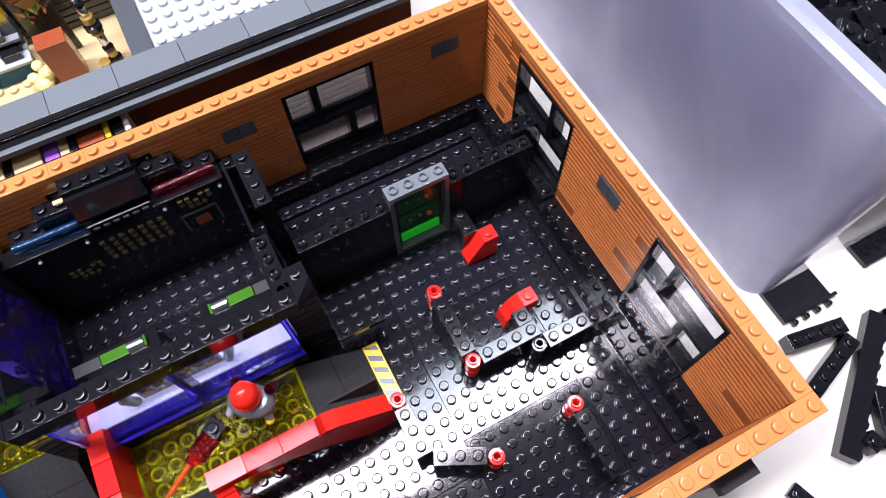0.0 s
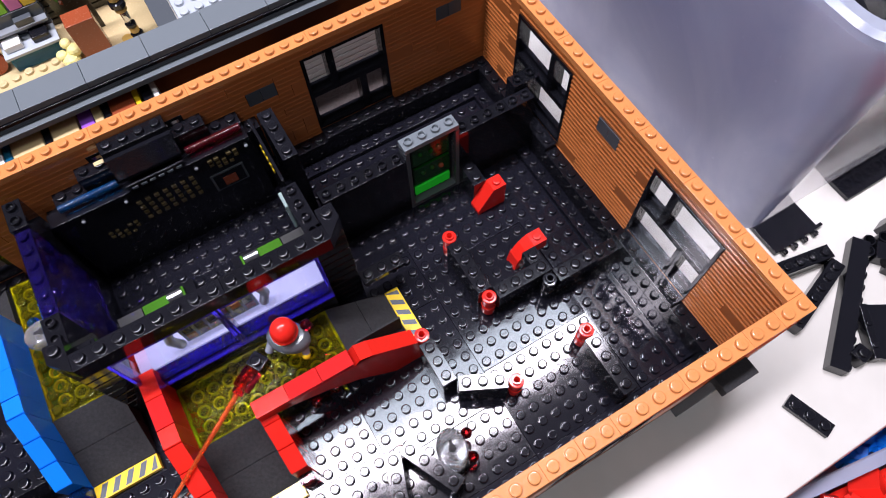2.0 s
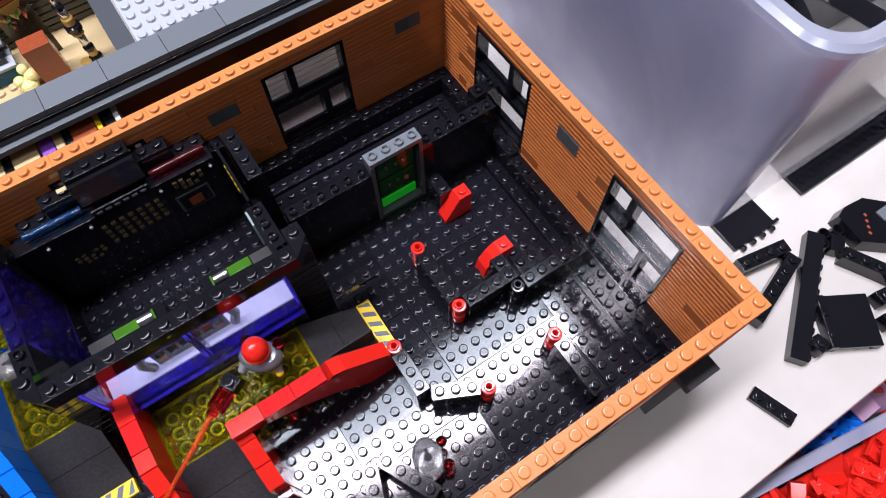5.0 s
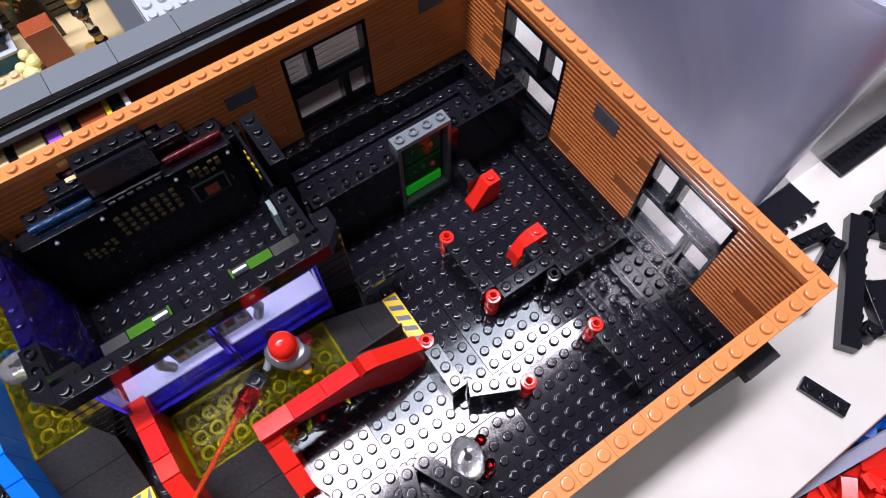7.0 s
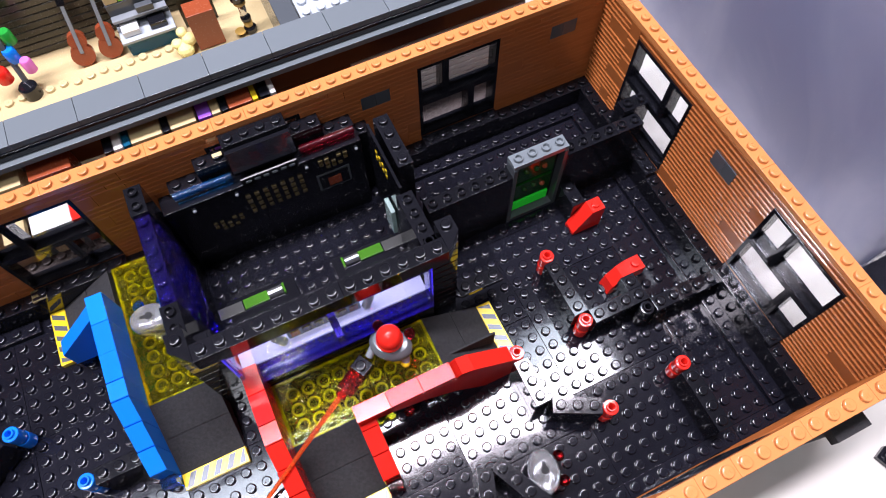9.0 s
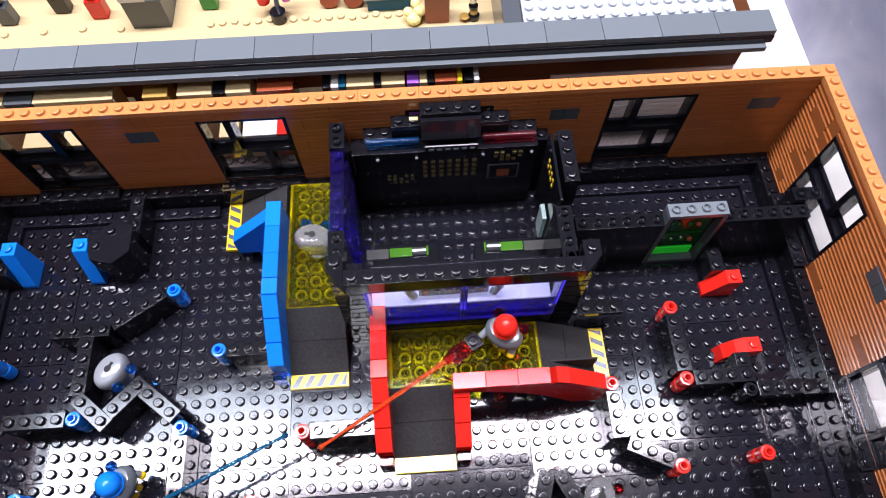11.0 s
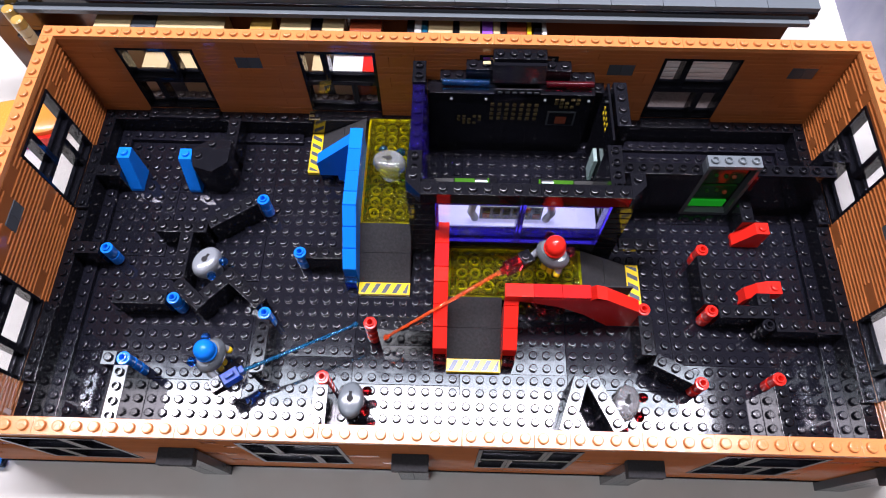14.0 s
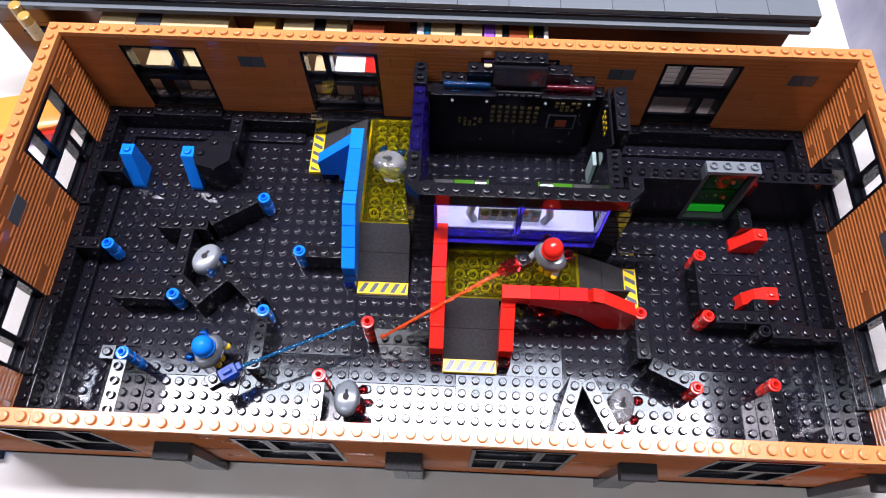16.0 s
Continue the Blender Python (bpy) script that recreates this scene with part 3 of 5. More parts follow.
def ramp(name, place, stripes_name="stripe"):
    """A ramp four studs wide that falls from the deck along its own -y over four studs, with a striped tile at its foot."""
    ob = thing(name, "black rough ramp with a yellow striped tile at its foot", "ramp", "ramps", at=place)
    for a, e in ((0.02, 2.0), (2.03, 4.0)):
        za, ze = 3.2 + (DECK - 3.2) * a / 4, 3.2 + (DECK - 3.2) * e / 4
        part("slope", Build().prism([(a, 0.4), (e, 0.4), (e, ze), (a, za)], "x", 0.01, 3.99, MATTE_BLACK), ob, smooth=False)
    t = part("striped_tile", Build().box(0, 4, -1, -0.01, 0.1, PL, YELLOW, 0.2), ob, "yellow tile with slanting black stripes")
    for i in range(5):
        x = 0.12 + i * 0.82
        pts = [(x * ST, -0.9 * ST), ((x + 0.38) * ST, -0.9 * ST), ((x + 0.80) * ST, -0.1 * ST), ((x + 0.42) * ST, -0.1 * ST)]
        pts = [(min(px, 3.9 * ST), py) for px, py in pts]
        zz = (PL + 0.03) * 0.001
        part(stripes_name, Build().poly([(px, py, zz) for px, py in pts] + [(px, py, zz - 0.0002) for px, py in pts],
             [(0, 1, 2, 3), (7, 6, 5, 4), (0, 4, 5, 1), (1, 5, 6, 2), (2, 6, 7, 3), (3, 7, 4, 0)], DARK_GREY), t, smooth=False)
    return ob


ramp("ramp", at(31, 8, 0))
ramp("ramp", at(45, 12, 0, 90))
ramp("ramp", at(24, 14, 0))
ramp("ramp", at(19.75, 28, 0, -90))
lt = thing("striped_tile", "small yellow and black striped tile on the ledge", "tile")
# yellow tile coloured dark for the wall's shadow on it
part("tile", Build().box(18.75, 19.7, 28.02, 28.9, LEDGE + 1.9, LEDGE + 3.4, SHADED_GOLD, 0.2), lt)
for k in range(2):
    part("stripe", Build().box(18.8, 19.65, 28.12 + 0.42 * k, 28.32 + 0.42 * k, LEDGE + 3.4, LEDGE + 3.5, BLACK, 0.03), lt)
GUARD = 44.8


def guard_run(ob, axis, a, bounds, solid_mat, clear_mat, clear_at, z0=0.4):
    """Pieces of a guard wall one stud thick between bounds; each entry: start, end, height at start, height at end."""
    for i, (s, e, hs, he) in enumerate(bounds):
        mat = clear_mat if i in clear_at else solid_mat
        b = Build()
        outline = [(s + 0.025, z0), (e - 0.025, z0), (e - 0.025, he - 0.5), (e - 0.06, he), (s + 0.06, hs), (s + 0.025, hs - 0.5)]
        if i in clear_at:
            low = [(s + 0.01, z0), (e - 0.01, z0), (e - 0.01, he - PL), (s + 0.01, hs - PL)]
            b.prism(low, axis, a, a + 1, solid_mat)
            outline = [(s + 0.01, hs - PL + 0.02), (e - 0.01, he - PL + 0.02), (e - 0.01, he), (s + 0.01, hs)]
        b.prism(outline, axis, a, a + 1, mat)
        part("guard_piece", b, ob, "see-through top" if i in clear_at else "", smooth=False)


red = thing("red_guard_wall", "red brick guard wall along the ramp and platform", "guard wall")
SLOPE = [(8, 9.35, 22, 29.5), (9.35, 10.7, 29.5, 37.1), (10.7, 12, 37.1, GUARD)]
guard_run(red, "x", 30, SLOPE + [(12, 13.2, GUARD, GUARD), (13.2, 15, GUARD, GUARD), (15, 16.8, GUARD, GUARD)], RED, RED_SHEER, (4,))
part("foot", Build().box(30.05, 30.95, 7.4, 8, 0.4, 12, T_RED), red, "see-through red foot")
red2 = thing("red_guard_wall", "red brick guard wall with a sloping arch", "guard wall")
guard_run(red2, "x", 35, SLOPE[:2] + [(10.7, 11, 37.1, 39)], RED, T_RED, ())
part("foot", Build().box(35.05, 35.95, 7.4, 8, 0.4, 12, T_RED), red2, "see-through red foot")
part("top_brick", Build().box(35, 37, 11, 12, 37, GUARD, RED), red2)
for x in (37, 39):
    q = Build().box(x + 0.01, x + 1.99, 11, 12, 41.6, GUARD, RED_SHEER)
    q.stud(x + 1, 11.5, 41.7, RED, 14, mark=False)
    part("top_tile", q, red2, "see-through red tile")
part("arch", Build().prism([(36, 37.5), (37, 36), (39, 30), (41, 19), (42.5, 6), (43.2, 0.4), (45, 0.4), (45, 24), (42.2, 42), (41.4, GUARD), (41, 41.5), (37, 41.5)], "y", 11, 12, RED), red2, "curved red arch", smooth=False)
part("top_brick", Build().prism([(41.0, 41.5), (41.4, GUARD), (42.2, 42.3), (42.2, 41.2)], "y", 11, 12, RED), red2, smooth=False)

blue = thing("blue_guard_wall", "blue brick guard wall along the ramp and platform", "guard wall")
SLOPE_B = [(s + 6, e + 6, hs, he) for s, e, hs, he in SLOPE]
guard_run(blue, "x", 23, SLOPE_B + [(18, 19.2, GUARD, GUARD), (19.2, 21, GUARD, GUARD), (21, 23, GUARD, GUARD), (23, 25, GUARD, GUARD)], BLUE, BLUE_SHEER, (4, 5))
part("foot", Build().box(23.05, 23.95, 13.4, 14, 0.4, 12, T_BLUE), blue, "see-through blue foot")
part("arch", Build().prism([(23, 0.4), (21.5, 0.4), (21.5, 8), (20, 8), (20, 22), (21, 29.5), (22, 37), (23, GUARD)], "y", 23.4, 24.4, BLUE), blue, "stepped blue slope", smooth=False)
part("foot", Build().box(20.05, 20.95, 23.45, 24.35, 0.4, 8, T_BLUE), blue, "see-through blue foot")

# ---- the booth ----
booth = thing("booth", "tall black brick booth with blue window panels and an open top", "booth")
part("front_beam", brick_mesh(8, 1, BR, BLACK), booth, at=at(29, 16, HEAD))
part("front_beam", brick_mesh(6, 1, BR, BLACK), booth, at=at(37, 16, HEAD))
for sx, x in ((1, 28), (-1, 44)):
    w = Build().poly([(x * ST, 17 * ST, 0.0768), (x * ST, 18 * ST, 0.0768), ((x + sx) * ST, 18 * ST, 0.0768), ((x + sx) * ST, 16 * ST, 0.0768),
                      (x * ST, 17 * ST, 0.0864), (x * ST, 18 * ST, 0.0864), ((x + sx) * ST, 18 * ST, 0.0864), ((x + sx) * ST, 16 * ST, 0.0864)],
                     [f if sx > 0 else f[::-1] for f in ((0, 1, 2, 3), (7, 6, 5, 4), (0, 4, 5, 1), (1, 5, 6, 2), (2, 6, 7, 3), (3, 7, 4, 0))], BLACK)
    w.stud(x + sx * 0.5, 17.5, 86.4, BLACK)
    part("wedge", w, booth, smooth=False)
    post = part("corner_post", Build().box(min(x + sx * 0.2, x + 1.8 * sx), max(x + sx * 0.2, x + 1.8 * sx), 17.1, 17.9, 0.4, 76.7, BLACK), booth, "ribbed black post")
    for k in range(12):
        z = 0.5 + k * 6.35
        part("rib", Build().box(min(x, x + 2 * sx), max(x, x + 2 * sx), 16.9, 18, z, z + 5.7, BLACK, 0.35), post)
foot = Build().box(27, 28, 16, 17, 0.4, PL, BLACK)
foot.stud(27.5, 16.5, PL, BLACK)
part("foot", foot, booth)
part("foot", brick_mesh(3, 1, PL, BLACK), booth, at=at(44, 16.2, 19.6))
# window front
for x0 in (30, 36):
    fr = Build()
    fr.box(x0, x0 + 0.22, 16.05, 16.95, 30, 76.7, T_PURPLE)
    fr.box(x0 + 5.78, x0 + 6, 16.05, 16.95, 30, 76.7, T_PURPLE)
    fr.box(x0 + 0.22, x0 + 5.78, 16.05, 16.95, 30, 35, T_PURPLE)
    fr.box(x0 + 0.22, x0 + 5.78, 16.12, 16.9, 35.05, 38, DARK_PURPLE)
    fr.box(x0 + 0.22, x0 + 5.78, 16.05, 16.95, 74.5, 76.7, T_PURPLE)
    f = part("window_frame", fr, booth, "see-through violet-blue window frame")
    pn = part("pane", Build().box(x0 + 0.22, x0 + 5.78, 16.30, 16.36, 38.1, 74.5, PANE, 0.05), f)
    pn.visible_shadow = False
# plain floor, no lamp: its lit look comes from emission
part("glowing_floor", Build().box(30.1, 41.9, 17.0, 19.3, 36.4, 38, GLOW_FLOOR), booth, "white lilac floor whose brightness is put in as glow")
part("partition", Build().box(30.1, 41.9, 19.32, 19.5, 30, 46, BLACK, 0.2), booth)
# invented rack, standing in for grey and dark shapes showing in the pane
rack = thing("pane_shapes", "dark studded plate and two pale grey arms standing in for shapes in the booth window", "rack")
plate = Build().box(33.2, 37.8, 17.55, 17.8, 38.1, 53, MID_GREY, 0.3)
for i in range(6):
    for j in range(2):
        plate.box(33.4 + 0.74 * i, 33.95 + 0.74 * i, 17.49, 17.57, 40.5 + 6.4 * j, 45.5 + 6.4 * j, BLACK if (i + j) % 5 else RUST, 0.2)
part("grid_plate", plate, rack)
for sx, x in ((-1, 32.85), (1, 38.15)):
    arm = Build().rod((x, 17.5, 40.5), (x + 0.3 * sx, 17.5, 48), 2.3, LIGHT_GREY, 12).rod((x + 0.3 * sx, 17.5, 48), (x + 0.1 * sx, 17.6, 57), 2.3, LIGHT_GREY, 12)
    part("arm", arm.ball(x + 0.3 * sx, 17.5, 48, 2.4, LIGHT_GREY, 12, 8).ball(x + 0.1 * sx, 17.6, 57, 2.6, LIGHT_GREY, 12, 8).ball(x, 17.5, 40.5, 2.4, LIGHT_GREY, 12, 8), rack, "pale grey arm")
part("base_wall", Build().box(30, 42, 16.1, 17.1, 0.4, 29.9, BLACK), booth)
# side walls
part("side_wall", Build().box(28, 29, 18, 28, 0.4, 18, BLACK), booth)
part("side_brick", brick_mesh(1, 2, 62, BLACK, True, True), booth, at=at(28, 18, 18.05))
part("side_brick", brick_mesh(1, 2, 62, BLACK, True, True), booth, at=at(28, 26, 18.05))
rock = Build().box(28.05, 28.95, 20, 26, 18.05, 78, DARK_PURPLE, 0.5)
for k in range(6):
    rock.stud(28.5, 20.5 + k, 78, DARK_PURPLE, 12, mark=False)
rr = random.Random(3)
for k in range(70):
    y, z = rr.uniform(20.4, 25.6), rr.uniform(20, 75)
    s = rr.uniform(0.2, 0.5)
    rock.ball(29.0, y, z, s * 8, DARK_PURPLE, 6, 4, sx=0.45)
part("crystal_panel", rock, booth, "see-through violet rocky panel", smooth=False)
part("side_brick", brick_mesh(1, 4, 76.2, BLACK, True, True), booth, at=at(42, 17.05, 0.5))
part("side_brick", brick_mesh(1, 4, 73, BLACK), booth, at=at(43, 23, 0.5))
flap = Build().box(42.3, 42.5, 21.2, 26.2, 14, 80, BLACK, 0.3)
for k in range(8):
    y = 23.2 + 0.5 * (k % 4)
    flap.box(42.27, 42.31, y, y + 0.22, 70 - (5 if k > 3 else 0), 72 - (5 if k > 3 else 0), YELLOW, 0.03)
part("side_flap", flap, booth, "black flap with rows of yellow dashes")
part("clear_panel", Build().box(41.9, 42.2, 22.2, 23.4, 24, 46, PANE_GREEN, 0.2), booth, "small clear greenish panel")
# wall behind the door, and the back row of steps
HS = [(34, 38, 82.3), (32, 34, 72.7), (38, 40, 72.7), (30, 32, 63.1), (40, 42, 63.1), (29, 30, 53.5), (42, 43, 53.5)]
console = thing("game_console", "black stepped console with blue and red light bars and dim buttons", "console")
for x0, x1, h in HS:
    part("body_brick", brick_mesh(x1 - x0, 1, h, BLACK), console, at=at(x0, 28, 0.5))
part("face", Build().box(29.2, 42, 26.95, 27.98, 0.5, 61, BLACK), console)
part("light_bar", Build().rod((30.2, 27.55, 55.2), (33.8, 27.55, 55.2), 2.0, DIM_BLUE, 14), console, "see-through blue bar", at=at(0, 0, 10))
part("light_bar", Build().rod((38.2, 27.55, 55.2), (41.8, 27.55, 55.2), 2.0, DIM_RED, 14), console, "see-through red bar", at=at(0, 0, 10))
hood = Build().prism([(27.98, 67.2), (27.98, 80), (27.7, 80), (27.2, 69), (27.2, 67.2)], "x", 34, 38, BLACK)
part("hood", hood, console, smooth=False)
sign = Build().box(34.2, 37.8, 26.82, 26.94, 51.5, 56.5, BLACK, 0.1)
for k in range(6):
    sign.box(34.45 + 0.56 * k, 34.80 + 0.56 * k, 26.78, 26.83, 53.2, 54.6, MID_GREY, 0.05)
part("sign", sign, console, "dark sign with pale bars", at=at(0, 0, 10))
# button colour carries the shade over the console face
for i in range(7):
    for j in range(4):
        part("button", Build().box(34.0 + 0.58 * i, 34.3 + 0.58 * i, 26.85, 26.96, 27 + j * 4.6, 29.2 + j * 4.6, SHADED_GOLD, 0.1), console, at=at(0, 0, 9))
poster = Build().box(38.6, 40.9, 26.88, 26.96, 22, 36, DARK_GREY, 0.1)
poster.box(38.75, 40.75, 26.85, 26.9, 23, 35, BLACK, 0.1)
poster.box(39.3, 40.2, 26.82, 26.86, 24.5, 31.5, RUST, 0.1)
part("poster", poster, console, "small grey framed picture with a brown shape", at=at(0, 0, 9))
for i in range(5):
    for j in range(3):
        if (i + j) % 4:
            part("button", Build().box(39.0 + 0.42 * i, 39.28 + 0.42 * i, 26.86, 26.96, 40 + j * 3.2, 41.8 + j * 3.2, SHADED_GOLD, 0.05), console, at=at(0, 0, 9))
            part("button", Build().box(31.4 + 0.42 * i, 31.65 + 0.42 * i, 26.86, 26.96, 22 + j * 3.2, 23.6 + j * 3.2, SHADED_GOLD, 0.05), console, at=at(0, 0, 9))
for x in (30.9, 33.6, 38.2, 41.6):
    part("knob", Build().ball(x, 26.9, 47, 1.0, GREY, 10, 6), console, at=at(0, 0, 9))
part("spark", Build().box(33.25, 33.85, 28.3, 28.6, 74.6, 75.4, TAN, 0.2), console, "pale tan tile")
# control desks inside
for x0, clear_x in ((30.3, 33.1), (37.3, 37.2)):
    ob = thing("control_desk", "low black desk with a dull green tile and a grey tile", "control desk", "control desks")
    part("desk_top", Build().box(x0, x0 + 4.4, 18.05, 21.9, 0.5, 30, BLACK, 0.3), ob)
    left = x0 < 35
    g = x0 + 1.0 if left else x0 + 1.75
    part("screen", Build().box(g, g + 1.6, 20.9, 21.6, 30, 31.2, SCREEN_GREEN, 0.3), ob, "bright green tile")
    c = g + 1.62 if left else g - 0.95
    part("roller", Build().rod((c, 21.25, 30.9), (c + 0.93, 21.25, 30.9), 2.4, CHROME, 16), ob, "shiny silver roller")
    e = c + 0.95 if left else c - 0.2
    part("edge", Build().box(e, e + 0.15, 20.9, 21.6, 30, 32, SCREEN_GREEN, 0.2), ob, "see-through green edge")
    part("side_plate", Build().box(x0 - 0.6 if left else g + 1.65, g - 0.05 if left else g + 3.3, 20.85, 21.6, 30, 30.8, SIDE_GREY, 0.2), ob, "grey tile")

# ---- inner black wall with a green-lit door ----
back = thing("inner_wall", "low black brick wall with studs on top", "wall")
for x0, n in ((44, 6), (54, 4), (58, 2)):
    part("wall_brick", brick_mesh(n, 1, 48, BLACK, True, True), back, at=at(x0, 21, 0.5))
part("wall_brick", brick_mesh(2, 1, 52, BLACK, True, True), back, at=at(59.0, 22.05, 0.5))
door = thing("lift_door", "dark framed door with green lit panes and a grey studded top", "door")
dz = 57.6
part("door_top", Build().box(50, 54, 21, 22, dz - 3.2, dz, MID_GREY, 0.2).ring_stud(50.5, 21.5, dz, MID_GREY).ring_stud(51.5, 21.5, dz, MID_GREY).ring_stud(52.5, 21.5, dz, MID_GREY).ring_stud(53.5, 21.5, dz, MID_GREY), door, "grey studded lintel")
fr = Build()
fr.box(50, 50.3, 20.95, 22, 0.4, dz - 3.25, DARK_GREY)
fr.box(53.7, 54, 20.95, 22, 0.4, dz - 3.25, DARK_GREY)
fr.box(50.3, 53.7, 20.95, 22, 0.4, 3.5, DARK_GREY)
part("door_frame", fr, door)
leaf = part("door_leaf", Build().box(50.3, 53.7, 21.5, 21.9, 3.5, dz - 3.3, BLACK), door)
for z0, z1, mat in ((6, 13.5, GLOW_GREEN), (17, 32, DARK_GREEN), (35, 50, DARK_GREEN)):
    part("pane", Build().box(50.6, 53.4, 21.35, 21.52, z0, z1, mat, 0.1), leaf, "green pane")
for x, z in ((51.3, 26), (52.6, 43), (51.2, 44), (52.0, 27), (52.7, 25), (52.0, 43)):
    part("lamp_dot", Build().ball(x, 21.33, z, 1.6, DARK_GREEN if x < 52.4 else RUST, 10, 6), leaf)

# ---- maze walls ----


def maze_wall(x, y, n, turn=0.0, height=19.2, open_studs=False):
    ob = thing("maze_wall", "low black brick wall with studs on the arena floor", "maze wall", "maze walls", at=at(x, y, 0, turn))
    part("wall_brick", brick_mesh(n, 1, height / 2, BLACK, False), ob, at=at(0, 0, 0.4))
    part("wall_brick", brick_mesh(n, 1, height / 2, BLACK, True, open_studs), ob, at=at(0, 0, 0.42 + height / 2))
    return ob


def diagonal(cx, cy, ex, ey, n):
    """A turned wall of n studs whose first and last studs stand at these places."""
    ang = math.degrees(math.atan2(ey - cy, ex - cx))
    m = at(cx, cy, 0, ang) @ at(-0.5, -0.5, 0)
    ob = thing("maze_wall", "low black brick wall turned on a hinge", "maze wall", "maze walls", at=m)
    part("wall_brick", brick_mesh(n, 1, 9.6, BLACK, False), ob, at=at(0, 0, 1.9))
    part("wall_brick", brick_mesh(n, 1, 9.6, BLACK), ob, at=at(0, 0, 11.52))


maze_wall(8, 17, 4)
maze_wall(11, 13, 4, 90)
maze_wall(6, 11, 4)
maze_wall(18, 6, 4, 90, 19.2, True)
maze_wall(9, 2, 4, 90, 28.8, True)
maze_wall(7, 6, 1, 0, 28.8)
maze_wall(23, 2, 3, 90, 28.8)
maze_wall(26, 9, 4, 0, 28.8, True)
maze_wall(20, 15, 3, 0)
maze_wall(51, 12, 4, 90)
maze_wall(51, 11, 4)
maze_wall(55, 12, 1, 90)
maze_wall(55, 10, 3)
maze_wall(58, 10, 2, 0, 16.0)
maze_wall(46, 8, 3, 90)
maze_wall(55, 2, 4, 90)
maze_wall(55, 19.0, 2, 90)
maze_wall(13, 24, 4, 90)
maze_wall(1.98, 22, 2, 0)
maze_wall(1.98, 15, 2, 0)
diagonal(10.95, 12.5, 12.45, 11.2, 3)
diagonal(13.1, 11.95, 14.5, 13.4, 3)
diagonal(15.25, 12.75, 16.75, 11.5, 3)
diagonal(12.5, 18.0, 15.0, 19.7, 4)
diagonal(46.3, 7.45, 48.2, 6.5, 3)
diagonal(40.35, 5.75, 39.4, 2.95, 4)
diagonal(41.45, 5.75, 42.75, 3.05, 4)
solid("hinge", Build().turned(40.9, 6.0, [(3.4, 0.4), (3.4, 18.8), (2.9, 19.2)], BLACK, 16), "black round hinge between two maze walls", "hinge")


def tube(x, y, material, colour, height=19.2):
    """A post of stacked round bricks with an open stud on top."""
    ob = thing("post", "%s plastic post of stacked round bricks" % colour, "post", colour + " posts", at=at(x, y, 0))
    n = round(height / BR)
    for k in range(n):
        z = 0.4 + k * BR
        prof = [(2.6, z), (2.6, z + 1.4), (3.7, z + 1.7), (3.8, z + 2.2), (3.8, z + 9.2), (3.55, z + 9.5)]
        if k == n - 1:
            prof += [(2.44, z + 9.55), (2.42, z + 11.0), (2.3, z + 11.2), (1.7, z + 11.2), (1.6, z + 11.0), (1.6, z + 1.0)]
        b = Build().turned(0, 0, prof, material, 20)
        part("round_brick", b, ob)


for x, y, h in ((10.5, 11.5, 0), (17.5, 10.5, 0), (4.5, 15.5, 0), (19.5, 15.5, 0), (16.0, 20.1, 0), (8.5, 6.5, 1)):
    tube(x, y, BLUE, "blue", 28.8 if h else 19.2)
for x, y, h in ((22.5, 5.5, 1), (25.5, 9.5, 1), (50.5, 16.5, 0), (45.5, 11.5, 0), (50.5, 11.5, 0), (49.0, 6.05, 0), (54.5, 6.5, 0)):
    tube(x, y, RED, "red", 28.8 if h else 19.2)
tube(54.5, 10.5, BLACK, "black")


def slope_block(x, y, dx, dy, height, run, material, colour):
    """A sloped block with one stud on top; it falls along (dx, dy)."""
    ang = math.degrees(math.atan2(dy, dx))
    ob = thing("slope_block", "%s sloped plastic block with one stud" % colour, "slope block", colour + " slope blocks", at=at(x, y, 0, ang))
    b = Build().prism([(-0.5, 0.4), (run - 0.5, 0.4), (run - 0.5, 3.0), (0.5, height), (-0.5, height)], "y", -0.5, 0.5, material)
    b.stud(0, 0, height, material)
    part("block", b, ob, smooth=False)


slope_block(55.5, 18.5, -1, 0, 19.2, 2.2, RED, "red")
slope_block(4.5, 23.5, 0, -1, 28.8, 2, BLUE, "blue")
slope_block(9.5, 23.5, 0, -1, 28.8, 2, BLUE, "blue")
ob = thing("slope_block", "red curved arch block with one stud", "slope block", "red slope blocks", at=at(55.5, 13.5, 0))
b = Build().prism([(0.5, 11), (0.5, 19.2), (-0.5, 19.2), (-1.1, 16), (-1.7, 9), (-1.9, 0.4), (-1.5, 0.4), (-1.1, 7), (-0.5, 11)], "y", -0.5, 0.5, RED)
b.stud(0, 0, 19.2, RED)
part("block", b, ob, smooth=False)
ob = thing("corner_block", "large black faceted corner block with two studs", "corner block", at=at(11.3, 23.6, 0))
b = Build().poly([(x * ST, y * ST, z * 0.001) for z in (0.4, 28.8) for x, y in ((-1.4, 0.4), (-1.0, -1.3), (0.6, -1.7), (1.7, -0.8), (1.7, 1.2), (0.6, 1.8))],
                 [(5, 4, 3, 2, 1, 0), (6, 7, 8, 9, 10, 11)] + [(i, (i + 1) % 6, 6 + (i + 1) % 6, 6 + i) for i in range(6)], BLACK)
b.stud(-0.75, -0.2, 28.8, BLACK)
b.stud(0.2, 0.9, 28.8, BLACK)
part("block", b, ob, smooth=False)


